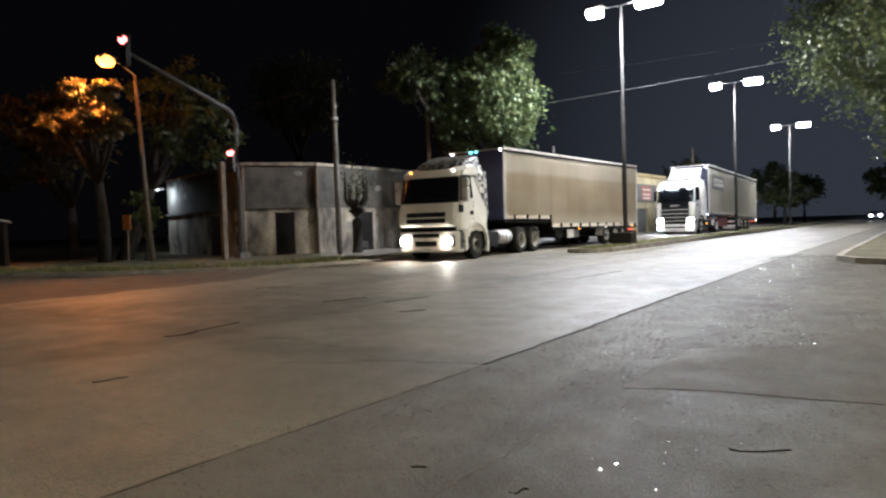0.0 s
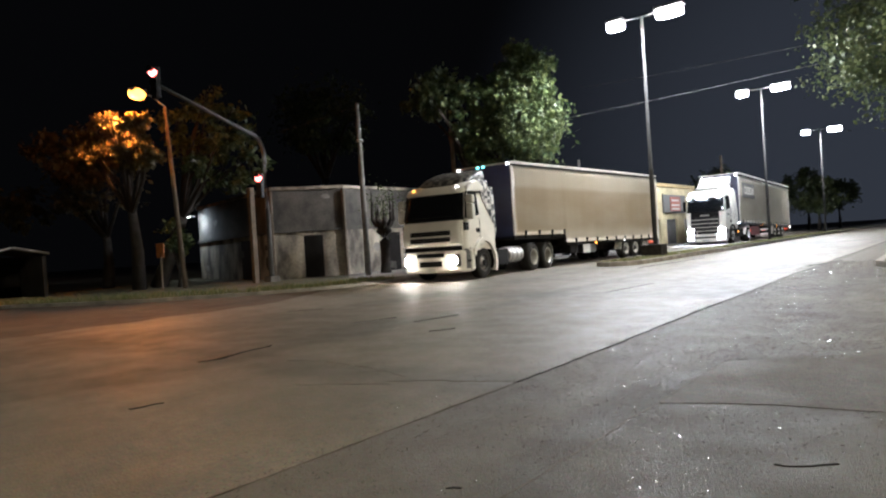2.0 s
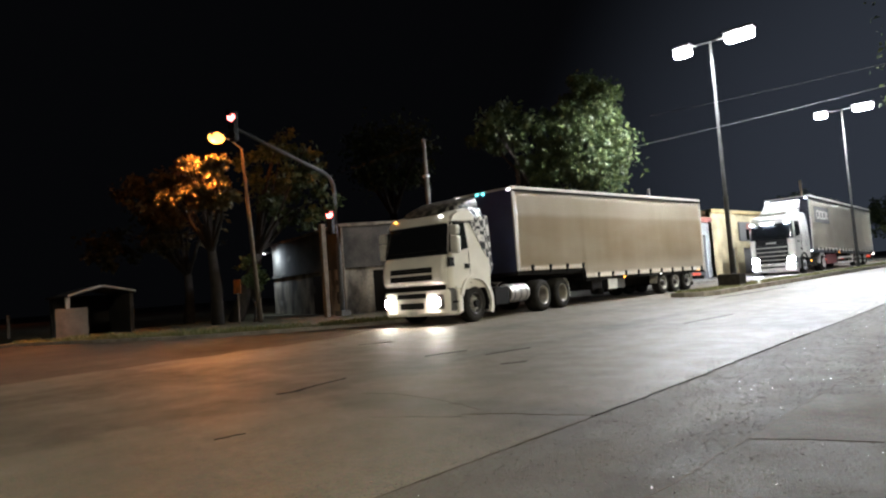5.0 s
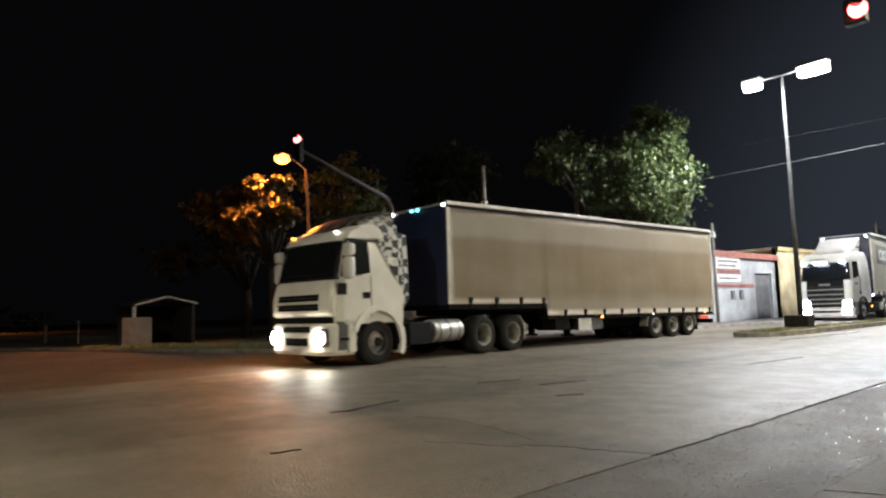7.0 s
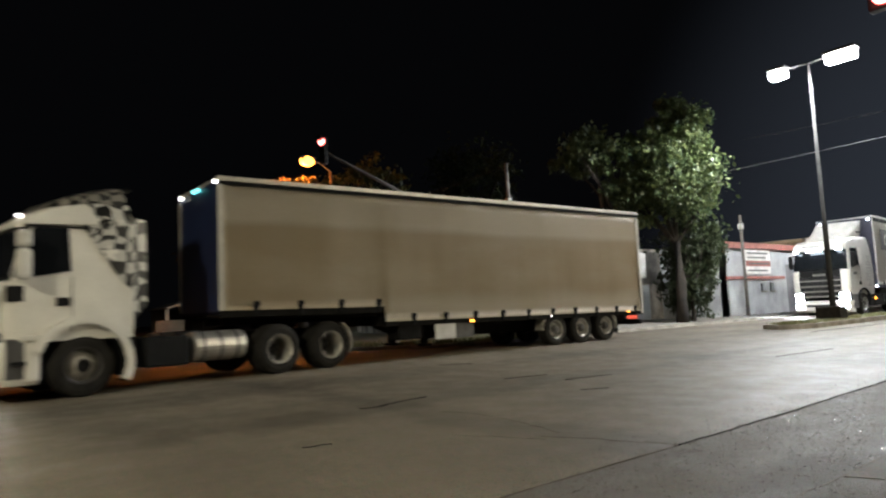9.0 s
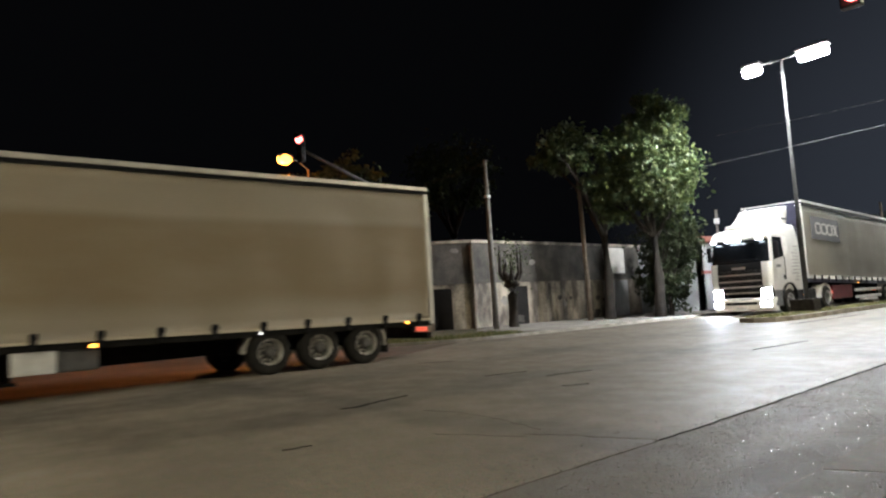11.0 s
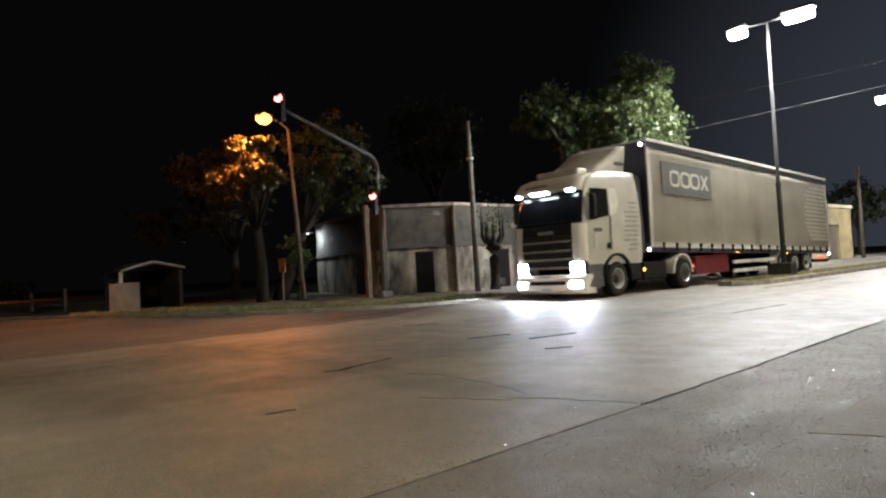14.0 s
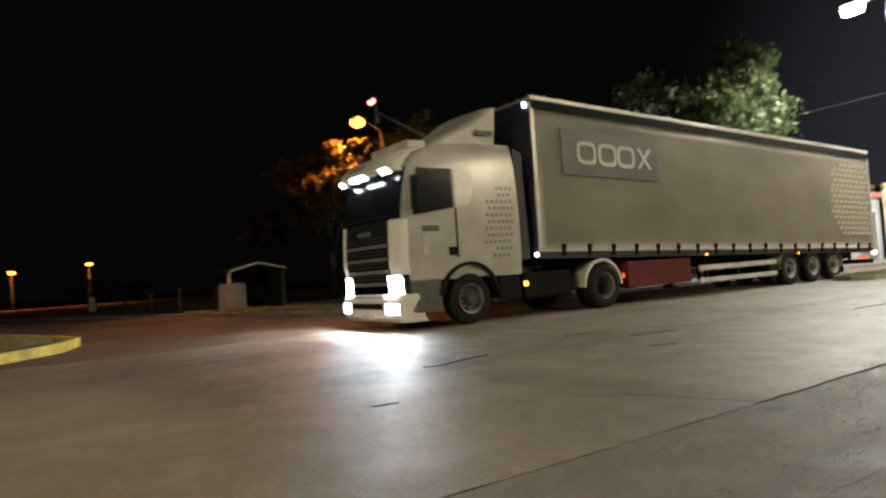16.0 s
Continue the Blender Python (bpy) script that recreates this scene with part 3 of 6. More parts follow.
house = thing("corner_house", "old one-storey corner house of stained bare plaster", "house")
left_end = Vector((-35.6, 21.2))
far_end = Vector((-23.3, 36.0))
och = (C1 - C0).length
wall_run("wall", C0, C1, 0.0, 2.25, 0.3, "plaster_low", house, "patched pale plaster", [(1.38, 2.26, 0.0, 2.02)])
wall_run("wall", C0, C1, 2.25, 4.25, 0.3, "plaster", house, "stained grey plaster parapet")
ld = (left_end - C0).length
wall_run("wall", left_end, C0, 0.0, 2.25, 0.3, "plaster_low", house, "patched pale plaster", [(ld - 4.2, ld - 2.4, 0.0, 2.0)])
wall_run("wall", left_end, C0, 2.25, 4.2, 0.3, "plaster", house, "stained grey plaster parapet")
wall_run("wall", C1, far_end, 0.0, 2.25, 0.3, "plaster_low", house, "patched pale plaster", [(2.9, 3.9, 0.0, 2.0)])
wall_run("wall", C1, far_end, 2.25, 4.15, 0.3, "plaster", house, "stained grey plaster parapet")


def band(a, b, z0, z1, out, material, parent, name, label=""):
    a, b = Vector(a), Vector(b)
    d = (b - a).normalized()
    n = Vector((d.y, -d.x)) * out
    q = [a + n, b + n, b, a]
    return part(name, slab([tuple(p) for p in q], z0, z1), material, parent, label)


for a, b in ((C0, C1), (left_end, C0), (C1, far_end)):
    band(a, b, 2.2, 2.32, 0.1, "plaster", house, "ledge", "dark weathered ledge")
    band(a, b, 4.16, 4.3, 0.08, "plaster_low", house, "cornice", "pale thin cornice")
band(C0 + (C1 - C0) * 0.42, C0 + (C1 - C0) * 0.684, 0.02, 2.0, -0.12, "dark_door", house, "door", "black metal door with a narrow grille")
dd = (C1 - C0).normalized()
q = C0 + dd * 1.82
nn = Vector((dd.y, -dd.x))
part("door_grille", cyl((*(q - nn * 0.1), 1.15), (0, 0, 1), 0.06, 0.8, 8), "plate", house, "pale glass strip with a grille")
band(C0 + dd * 1.3, C0 + dd * 2.34, 2.02, 2.12, 0.04, "plaster_low", house, "lintel")
band(C0 + dd * 1.3, C0 + dd * 2.34, 0.0, 0.06, 0.12, "kerb", house, "doorstep")
# render fallen off in ragged patches
pr = random.Random(21)
for a, b in ((C0, C1), (left_end, C0), (C1, far_end)):
    dw = (b - a).normalized()
    nw = Vector((dw.y, -dw.x))
    for k in range(int((b - a).length * 0.9)):
        u, zc, rr = pr.uniform(0.3, (b - a).length - 0.3), pr.choice((pr.uniform(0.3, 1.6), pr.uniform(2.6, 3.9))), pr.uniform(0.14, 0.42)
        pts = [(u + rr * pr.uniform(0.6, 1.3) * math.cos(math.pi * q / 6), zc + rr * pr.uniform(0.45, 0.9) * math.sin(math.pi * q / 6)) for q in range(12)]
        bm = bmesh.new()
        rows = [[bm.verts.new((*(a + dw * min(max(v, 0.1), (b - a).length - 0.1) + nw * o), min(max(z, 0.1), 4.1))) for v, z in pts] for o in (-0.02, 0.006)]
        bm.faces.new(rows[0]), bm.faces.new(rows[1][::-1])
        for q in range(12):
            bm.faces.new((rows[0][q], rows[0][(q + 1) % 12], rows[1][(q + 1) % 12], rows[1][q]))
        bmesh.ops.recalc_face_normals(bm, faces=bm.faces)
        part("plaster_patch", bm, pr.choice(("plaster", "paving", "plaster")), house, "bare patch of old render")
band(left_end + (C0 - left_end) * ((ld - 4.2) / ld), left_end + (C0 - left_end) * ((ld - 2.4) / ld), 0.02, 2.0, -0.15, "dark_door", house, "door", "dark wooden door")
fd = (far_end - C1)
fl = fd.length
band(C1 + fd * (2.9 / fl), C1 + fd * (3.9 / fl), 0.02, 2.0, -0.15, "dark_door", house, "door", "dark wooden door")
part("downpipe", tube([(*(C1 + nn * 0.12), 0.05), (*(C1 + nn * 0.12), 4.1)], 0.09, 8), "pole_wood", house, "brown rusty downpipe")
part("downpipe", tube([(*(C0 + nn * 0.12), 0.05), (*(C0 + nn * 0.12), 4.1)], 0.07, 8), "pole_wood", house, "brown rusty downpipe")
part("roof", slab([tuple(C0 + Vector((0.1, 0.3))), tuple(C1 + Vector((-0.3, 0.1))), (-23.7, 36), (-35.6, 36), tuple(left_end + Vector((0, 0.3)))], 3.6, 3.8), "plaster", house, "flat dark roof")
wall_run("wall", (-35.6, 36.0), left_end, 0, 4.2, 0.3, "plaster", house)
wall_run("wall", far_end, (-35.6, 36.0), 0, 4.2, 0.3, "plaster", house)

# white panel on the wall beside the house
panel = thing("white_wall", "white limewashed wall bay with peeling edges", "wall")
part("bay", box(-23.15, -22.9, 31.9, 33.6, 2.55, 4.05), "plaster_white", panel)
part("bay_foot", box(-23.15, -22.92, 31.7, 33.8, 0.0, 2.1), "plaster_grey", panel, "grey plaster foot of the wall bay")


def shop(name, label, x, y0, y1, h, material, openings, roof_mat):
    t = thing(name, label, "building")
    wall_run("wall", (x, y0), (x, y1), 0, h, 0.3, material, t, "", openings)
    wall_run("wall", (x - 9, y0), (x, y0), 0, h, 0.3, material, t)
    wall_run("wall", (x, y1), (x - 9, y1), 0, h, 0.3, material, t)
    wall_run("wall", (x - 9, y1), (x - 9, y0), 0, h, 0.3, material, t)
    part("roof", box(x - 9, x - 0.3, y0, y1, h - 0.4, h - 0.25), roof_mat, t, "flat roof")
    return t


s1 = shop("workshop", "low grey workshop with a red painted band", -19.2, 35.7, 46.8, 4.3, "plaster_grey", [(7.7, 10.2, 0, 3.1), (4.2, 4.8, 1.45, 1.95), (5.35, 5.95, 1.45, 1.95)], "red_paint")
part("band", box(-19.24, -19.0, 35.7, 46.8, 4.0, 4.36), "red_paint", s1, "red painted parapet band")
part("band", box(-19.2, -19.1, 35.75, 43.0, 2.18, 2.36), "red_paint", s1, "faded red stripe")
gate = part("door", box(-19.5, -19.38, 43.4, 45.9, 0, 3.1), "grey_door", s1, "grey metal roller door")
for k in range(15):
    part("slat", box(-19.38, -19.36, 43.42, 45.88, 0.06 + 0.2 * k, 0.22 + 0.2 * k, 0.008), "grey_door", gate)
for y in (39.9, 41.05):
    w = part("window", box(-19.5, -19.38, y, y + 0.6, 1.45, 1.95), "glass", s1)
    part("frame", box(-19.38, -19.34, y + 0.27, y + 0.33, 1.45, 1.95), "grey_door", w)
    part("sill", box(-19.25, -19.12, y - 0.05, y + 0.65, 1.39, 1.448), "plaster_low", w)
sign = thing("wall_sign", "white signboard with a red stripe and worn lettering", "sign")
part("board", box(-19.18, -19.09, 38.05, 41.2, 2.5, 4.0), "plaster_white", sign)
part("stripe", box(-19.09, -19.075, 38.1, 41.15, 2.95, 3.3), "red_paint", sign, "faded red stripe")
for z, a, b in ((3.75, 38.3, 40.9), (3.48, 38.3, 40.6), (3.12, 38.4, 40.9), (2.7, 38.3, 40.7)):
    part("lettering_bar", box(-19.09, -19.068, a, b, z - 0.05, z + 0.05), "sign_grey", sign)

s2 = shop("pale_house", "cream plastered shop front with a closed grey gate", -19.2, 46.9, 60.0, 4.95, "plaster_cream", [(3.6, 4.6, 0, 2.1), (6.0, 8.6, 0, 2.1), (10.2, 11.4, 0.9, 2.1)], "plaster")
part("cornice", box(-19.2, -19.05, 46.95, 59.95, 4.72, 4.99), "plaster_yellow", s2, "yellow painted cornice")
part("door", box(-19.5, -19.38, 50.5, 51.5, 0, 2.1), "grey_door", s2, "grey door")
gate = part("gate", box(-19.5, -19.4, 52.9, 55.5, 0, 2.1), "grey_door", s2, "closed grey gate")
for k in range(12):
    part("bar", box(-19.4, -19.37, 52.98 + 0.21 * k, 53.06 + 0.21 * k, 0.05, 2.05), "galvanised", gate)
w = part("window", box(-19.5, -19.38, 57.1, 58.3, 0.9, 2.1), "glass", s2)
part("frame", box(-19.38, -19.34, 57.67, 57.73, 0.9, 2.1), "plate", w)
board = thing("shop_sign", "dark signboard with a faded red field and worn lettering", "sign")
part("board", box(-19.18, -19.08, 52.1, 57.3, 2.6, 4.1), "sign_grey", board)
part("field", box(-19.08, -19.065, 53.6, 56.0, 2.75, 3.95), "red_paint", board, "faded red field")
for z in (3.65, 3.25, 2.95):
    part("lettering_bar", box(-19.065, -19.055, 53.9, 55.7, z - 0.07, z + 0.07), "sign_light", board)
s3 = shop("yellow_house", "yellow plastered house with a brown door", -19.2, 60.1, 66.4, 4.7, "plaster_yellow", [(0.4, 2.7, 0, 3.0)], "plaster")
part("door", box(-19.5, -19.38, 60.5, 62.8, 0, 3.0), "pole_wood", s3, "brown wooden door")
part("cornice", box(-19.2, -19.06, 60.15, 66.35, 4.45, 4.72), "plaster_cream", s3, "pale cornice")

# open-fronted shed on the side street
shed = thing("shed", "small gabled shed with a pale door panel", "shed")
for y, m in ((8.55, "kerb"), (11.15, "shed_wall")):
    part("post", box(-31.2, -31.05, y - 0.08, y + 0.08, 0, 1.82), m, shed)
part("panel", box(-31.12, -31.04, 8.05, 9.3, 0.05, 1.3), "shed_panel", shed, "grey door panel")
part("fascia", box(-30.86, -30.8, 8.5, 9.9, 0, 0.08), "kerb", shed, "pale roof edge").matrix_basis = Matrix.Translation((0, 8.5, 1.8)) @ Matrix.Rotation(0.258, 4, "X") @ Matrix.Translation((0, -8.5, 0))
part("fascia", box(-30.86, -30.8, 9.9, 11.3, 0, 0.08), "kerb", shed, "pale roof edge").matrix_basis = Matrix.Translation((0, 9.9, 2.16)) @ Matrix.Rotation(-0.225, 4, "X") @ Matrix.Translation((0, -9.9, 0))
part("back_wall", box(-34.0, -33.85, 8.6, 11.2, 0, 1.85), "shed_wall", shed)
part("side_wall", box(-33.85, -31.2, 11.1, 11.2, 0, 1.8), "shed_wall", shed)
roof = bmesh.new()
pr = [(8.5, 1.85), (9.9, 2.22), (11.3, 1.9), (11.3, 1.82), (9.9, 2.12), (8.5, 1.77)]
a = [roof.verts.new((-30.85, y, z)) for y, z in pr]
b = [roof.verts.new((-34.2, y, z)) for y, z in pr]
for k in range(6):
    roof.faces.new((a[k], a[(k + 1) % 6], b[(k + 1) % 6], b[k]))
for q in (a, b):
    roof.faces.new((q[0], q[1], q[4], q[5])), roof.faces.new((q[1], q[2], q[3], q[4]))
bmesh.ops.recalc_face_normals(roof, faces=roof.faces)
part("roof", roof, "shed_wall", shed, "low gabled roof with a pale rim")

# ---- street furniture ----

def street_lamp(x, y, z, height, power):
    t = thing("street_lamp", "tall galvanised street lamp with two white LED heads", "street lamp", "lamps along the median", place=(x, y, z))
    part("pole", tube([(0, 0, 0), (0, 0, height * 0.35), (0, 0, height * 0.36), (0, 0, height)], [0.1, 0.095, 0.075, 0.05], 12), "lamp_pole", t, smooth=True)
    part("collar", cyl((0, 0, height * 0.355), (0, 0, 1), 0.11, 0.1, 12), "lamp_pole", t)
    part("arm", tube([(-1.25, 0, height + 0.05), (0, 0, height - 0.02), (1.25, 0, height + 0.05)], 0.035, 8), "galvanised", t)
    for s, big in ((-1, 0.7), (1, 1.1)):
        h = part("lamp_head", box(s * 1.2 - 0.55 * big, s * 1.2 + 0.55 * big, -0.24, 0.24, height + 0.06, height + 0.18, 0.03), "galvanised", t, "flat LED lamp head")
        part("lens", box(s * 1.2 - 0.5 * big, s * 1.2 + 0.5 * big, -0.24, 0.24, height - 0.32, height + 0.055, 0.14), "led_lens", h, "bright white LED panel")
    if power:
        for s in (-1, 1):
            street_spot("street_light", (x + s * 1.2, y, z + height - 0.24), power, LED)
    return t


street_lamp(-10.6, 27.7, 0.14, 10.3, 5900)
street_lamp(-10.6, 48.3, 0.14, 10.2, 5900)
street_lamp(-10.6, 70.4, 0.14, 9.6, 3800)
base = thing("lamp_plinth", "dark concrete block at the foot of a lamp", "plinth", place=(-10.6, 27.5, 0.13))
part("block", box(-0.45, 0.45, -0.35, 0.35, 0, 0.5, 0.04), "tar", base)

# lamps of the camera's own side of the crossing
corner = thing("street_lamp", "tall street lamp with a warm white head on the near corner", "street lamp", place=(6.8, 22.6, 0.11))
part("pole", tube([(0, 0, 0), (0, 0, 11.5)], [0.12, 0.06], 12), "galvanised", corner)
part("arm", tube([(0, 0, 11.3), (-0.8, -0.4, 11.65)], 0.035, 8), "galvanised", corner)
part("lamp_head", box(-1.3, -0.7, -0.6, -0.2, 11.64, 11.77, 0.03), "galvanised", corner)
part("lens", box(-1.25, -0.75, -0.55, -0.25, 11.6, 11.636), "led_lens", corner)
street_spot("street_light", (5.8, 22.2, 11.5), 4300, WARM, (0, 0.0, -1), 165, 0.9)
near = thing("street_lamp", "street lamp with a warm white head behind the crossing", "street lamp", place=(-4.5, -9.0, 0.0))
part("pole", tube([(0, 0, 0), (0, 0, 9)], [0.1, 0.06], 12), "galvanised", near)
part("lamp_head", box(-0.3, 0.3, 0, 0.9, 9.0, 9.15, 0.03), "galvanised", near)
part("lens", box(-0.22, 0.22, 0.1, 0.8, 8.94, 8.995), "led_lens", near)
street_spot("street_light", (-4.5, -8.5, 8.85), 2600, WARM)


def signal_head(parent, x, y, z, count=3):
    """Three lights facing the crossing, the red one lit."""
    h = part("signal_head", box(x - 0.16, x + 0.16, y - 0.1, y + 0.1, z + 0.11 - 0.32 * count, z + 0.22, 0.03), "black_metal", parent, "black signal head, red lit")
    for k, m in enumerate(("signal_red", "signal_off", "signal_off")[:count]):
        zc = z - 0.32 * k
        part("light", cyl((x + 0.06, y - 0.115, zc), (0.55, -1, 0), 0.14, 0.06, 20), m, h)
    part("hood", cyl((x + 0.08, y - 0.2, z + 0.13), (0.55, -1, 0), 0.1, 0.16, 12), "black_metal", h)


tl = thing("traffic_light", "curved grey traffic light mast showing red", "traffic light", place=(-23.8, 17.5, 0.04))
arm_end = Vector((-21.6, 11.6, 7.7)) - Vector((-23.8, 17.5, 0.04))
pts = [(0, 0, 0), (0, 0, 3), (0, 0, 5.4)]
for k in range(1, 7):
    u = k / 6
    c = Vector((0, 0, 5.4)) * (1 - u) ** 2 + Vector((0, 0, 6.25)) * 2 * u * (1 - u) + (Vector((0, 0, 6.2)) + arm_end.xy.to_3d() * 0.14 + Vector((0, 0, 0.15))) * u * u
    pts.append(tuple(c))
pts.append(tuple(arm_end - Vector((0, 0, 0.35))))
part("mast", tube(pts, [0.12, 0.11, 0.1] + [0.09] * 6 + [0.055], 12), "galvanised", tl, smooth=True)
part("foot", box(-0.25, 0.25, -0.25, 0.25, 0, 0.25, 0.03), "pole_concrete", tl, "concrete foot")
signal_head(tl, arm_end.x, arm_end.y, arm_end.z)
signal_head(tl, -0.35, -0.05, 4.55)

tl2 = thing("traffic_light", "traffic light on a long arm over the lane, showing red", "traffic light", place=(2.6, 13.0, 0.0))
part("mast", tube([(0, 0, 0), (0, 0, 4.6), (-0.15, 0, 5.3), (-0.7, -0.1, 5.8), (-6.0, -0.9, 6.3)], [0.12, 0.1, 0.09, 0.085, 0.05], 12), "galvanised", tl2, smooth=True)
signal_head(tl2, -6.05, -0.9, 5.95, 1)

post = thing("concrete_post", "square weathered brown post beside the traffic light", "post", place=(-23.9, 16.75, 0.04))
part("shaft", box(-0.11, 0.11, -0.11, 0.11, 0, 4.1, 0.02), "pole_wood", post)

sod = thing("street_lamp", "slanting pole with an orange sodium lamp", "street lamp", place=(-26.0, 14.7, 0.04))
top = Vector((-26.2, 14.4, 7.75)) - Vector((-26.0, 14.7, 0.04))
part("pole", tube([(0, 0, 0), tuple(top * 0.5), tuple(top)], [0.11, 0.09, 0.065], 12), "pole_wood", sod, "weathered brown pole", smooth=True)
head = Vector((-25.72, 13.05, 8.05)) - Vector((-26.0, 14.7, 0.04))
part("arm", tube([tuple(top), tuple((top + head) / 2 + Vector((0, 0, 0.15))), tuple(head)], 0.035, 8), "galvanised", sod)
hd = part("lamp_head", box(head.x - 0.16, head.x + 0.16, head.y - 0.35, head.y + 0.3, head.z - 0.02, head.z + 0.14, 0.03), "galvanised", sod)
bm = bmesh.new()
bmesh.ops.create_uvsphere(bm, u_segments=16, v_segments=8, radius=0.27, matrix=Matrix.Translation((head.x, head.y - 0.05, head.z - 0.06)) @ Matrix.Diagonal((0.9, 1.3, 0.9, 1)))
part("lens", bm, "sodium_lens", hd, "glowing orange bowl")
wide = street_spot("sodium_light", (-25.7, 12.9, 7.55), 3900, SODIUM, (-0.05, -0.6, -1), 140, 0.3)
wide.data.spot_blend = 1.0
bulb = bpy.data.lights.new("sodium_bulb", "POINT")
bulb.energy, bulb.color, bulb.shadow_soft_size = 220, SODIUM, 0.2
new("sodium_bulb", bulb).location = (-25.75, 12.7, 7.45)

util = thing("utility_pole", "tall weathered concrete utility pole with a pale clamp", "pole", place=(-20.47, 20.1, 0.07))
part("shaft", tube([(0, 0, 0), (-0.05, 0, 7.5)], [0.14, 0.09], 12), "pole_concrete", util, smooth=True)
part("clamp", cyl((-0.04, 0, 5.85), (0, 0, 1), 0.16, 0.1, 12), "plate", util, "pale metal clamp")
util2 = thing("utility_pole", "slim grey pole with a lit tip", "pole", place=(-18.6, 36.9, 0.07))
part("shaft", tube([(0, 0, 0), (0, 0, 5.8)], [0.1, 0.07], 10), "pole_concrete", util2, smooth=True)
part("fitting", box(-0.12, 0.12, -0.1, 0.1, 5.0, 5.3), "plate", util2)
util3 = thing("utility_pole", "slim grey wooden pole before the house", "pole", place=(-20.2, 26.4, 0.07))
part("shaft", tube([(0, 0, 0), (-0.1, 0, 7.0)], [0.14, 0.09], 10), "pole_wood", util3, smooth=True)
util4 = thing("utility_pole", "slim dark pole beyond the yellow house", "pole", place=(-17.4, 62.5, 0.07))
part("shaft", tube([(0, 0, 0), (0, 0, 7.6)], [0.16, 0.1], 10), "pole_wood", util4, smooth=True)

so = thing("road_sign", "small rusty orange sign on a thin post", "sign", place=(-26.2, 13.8, 0.04))
part("post", tube([(0, 0, 0), (0.02, 0, 1.6)], 0.04, 8), "pole_wood", so)
part("plate", box(-0.3, 0.3, -0.03, 0.0, 1.35, 1.95, 0.01), "orange_sign", so, "faded orange plate")


def cable(a, b, sag, radius=0.012):
    a, b = Vector(a), Vector(b)
    pts = [tuple(a.lerp(b, k / 12) - Vector((0, 0, sag * 4 * (k / 12) * (1 - k / 12)))) for k in range(13)]
    t = tagged(obj("overhead_cable", tube(pts, radius, 5), "cable"), "thin overhead cable across the street", "cable", "cables")
    return t


cable((-20.6, 20.0, 7.4), (-48, 22, 8.4), 0.5, 0.015)
cable((-17.6, 34.0, 8.0), (6, 36, 9.2), 0.15, 0.017)
cable((-17.6, 36.0, 10.0), (6, 36.5, 10.0), 0.25, 0.017)

# wall lamp at the far end of the corner house
wl = thing("wall_lamp", "small white lamp on the house wall behind leaves", "lamp", place=(-34.9, 20.05, 3.7))
part("body", box(-0.1, 0.1, 0, 0.5, 0, 0.1), "galvanised", wl)
part("lens", box(-0.08, 0.08, 0.02, 0.2, -0.03, -0.002), "marker_white", wl)
lamp_light("wall_light", (-34.9, 20.35, 3.62), 40, (0.85, 0.95, 1.0), 0.2, (0.1, 0.6, -0.5))
# far sodium lamps down the side street
for x, y, z in ((-99.5, 9.4, 5.4), (-100, 0.7, 4.7)):
    t = thing("street_lamp", "distant street lamp glowing orange", "street lamp", "distant lamps", place=(x, y, 0))
    part("pole", tube([(0, 0, -0.05), (0, 0, z - 0.2), (0.6, 0, z + 0.1)], 0.07, 8), "lamp_pole", t)
    bm = bmesh.new()
    bmesh.ops.create_uvsphere(bm, u_segments=12, v_segments=8, radius=0.34, matrix=Matrix.Translation((0.6, 0, z)) @ Matrix.Diagonal((1, 1.3, 0.6, 1)))
    part("lens", bm, "sodium_lens", t)
    lamp_light("sodium_light", (x + 0.9, y, z - 0.5), 250, SODIUM, 0.4)
for x, y, h in ((-37, 10.6, 1.1), (-39, 8.0, 1.2), (-42, 7.0, 1.0), (-34.8, 9.3, 1.2)):
    t = thing("fence_post", "short weathered fence post", "post", "fence posts", place=(x, y, 0.04))
    part("shaft", box(-0.07, 0.07, -0.07, 0.07, 0, h, 0.02), "pole_wood", t)

# ---- trees ----


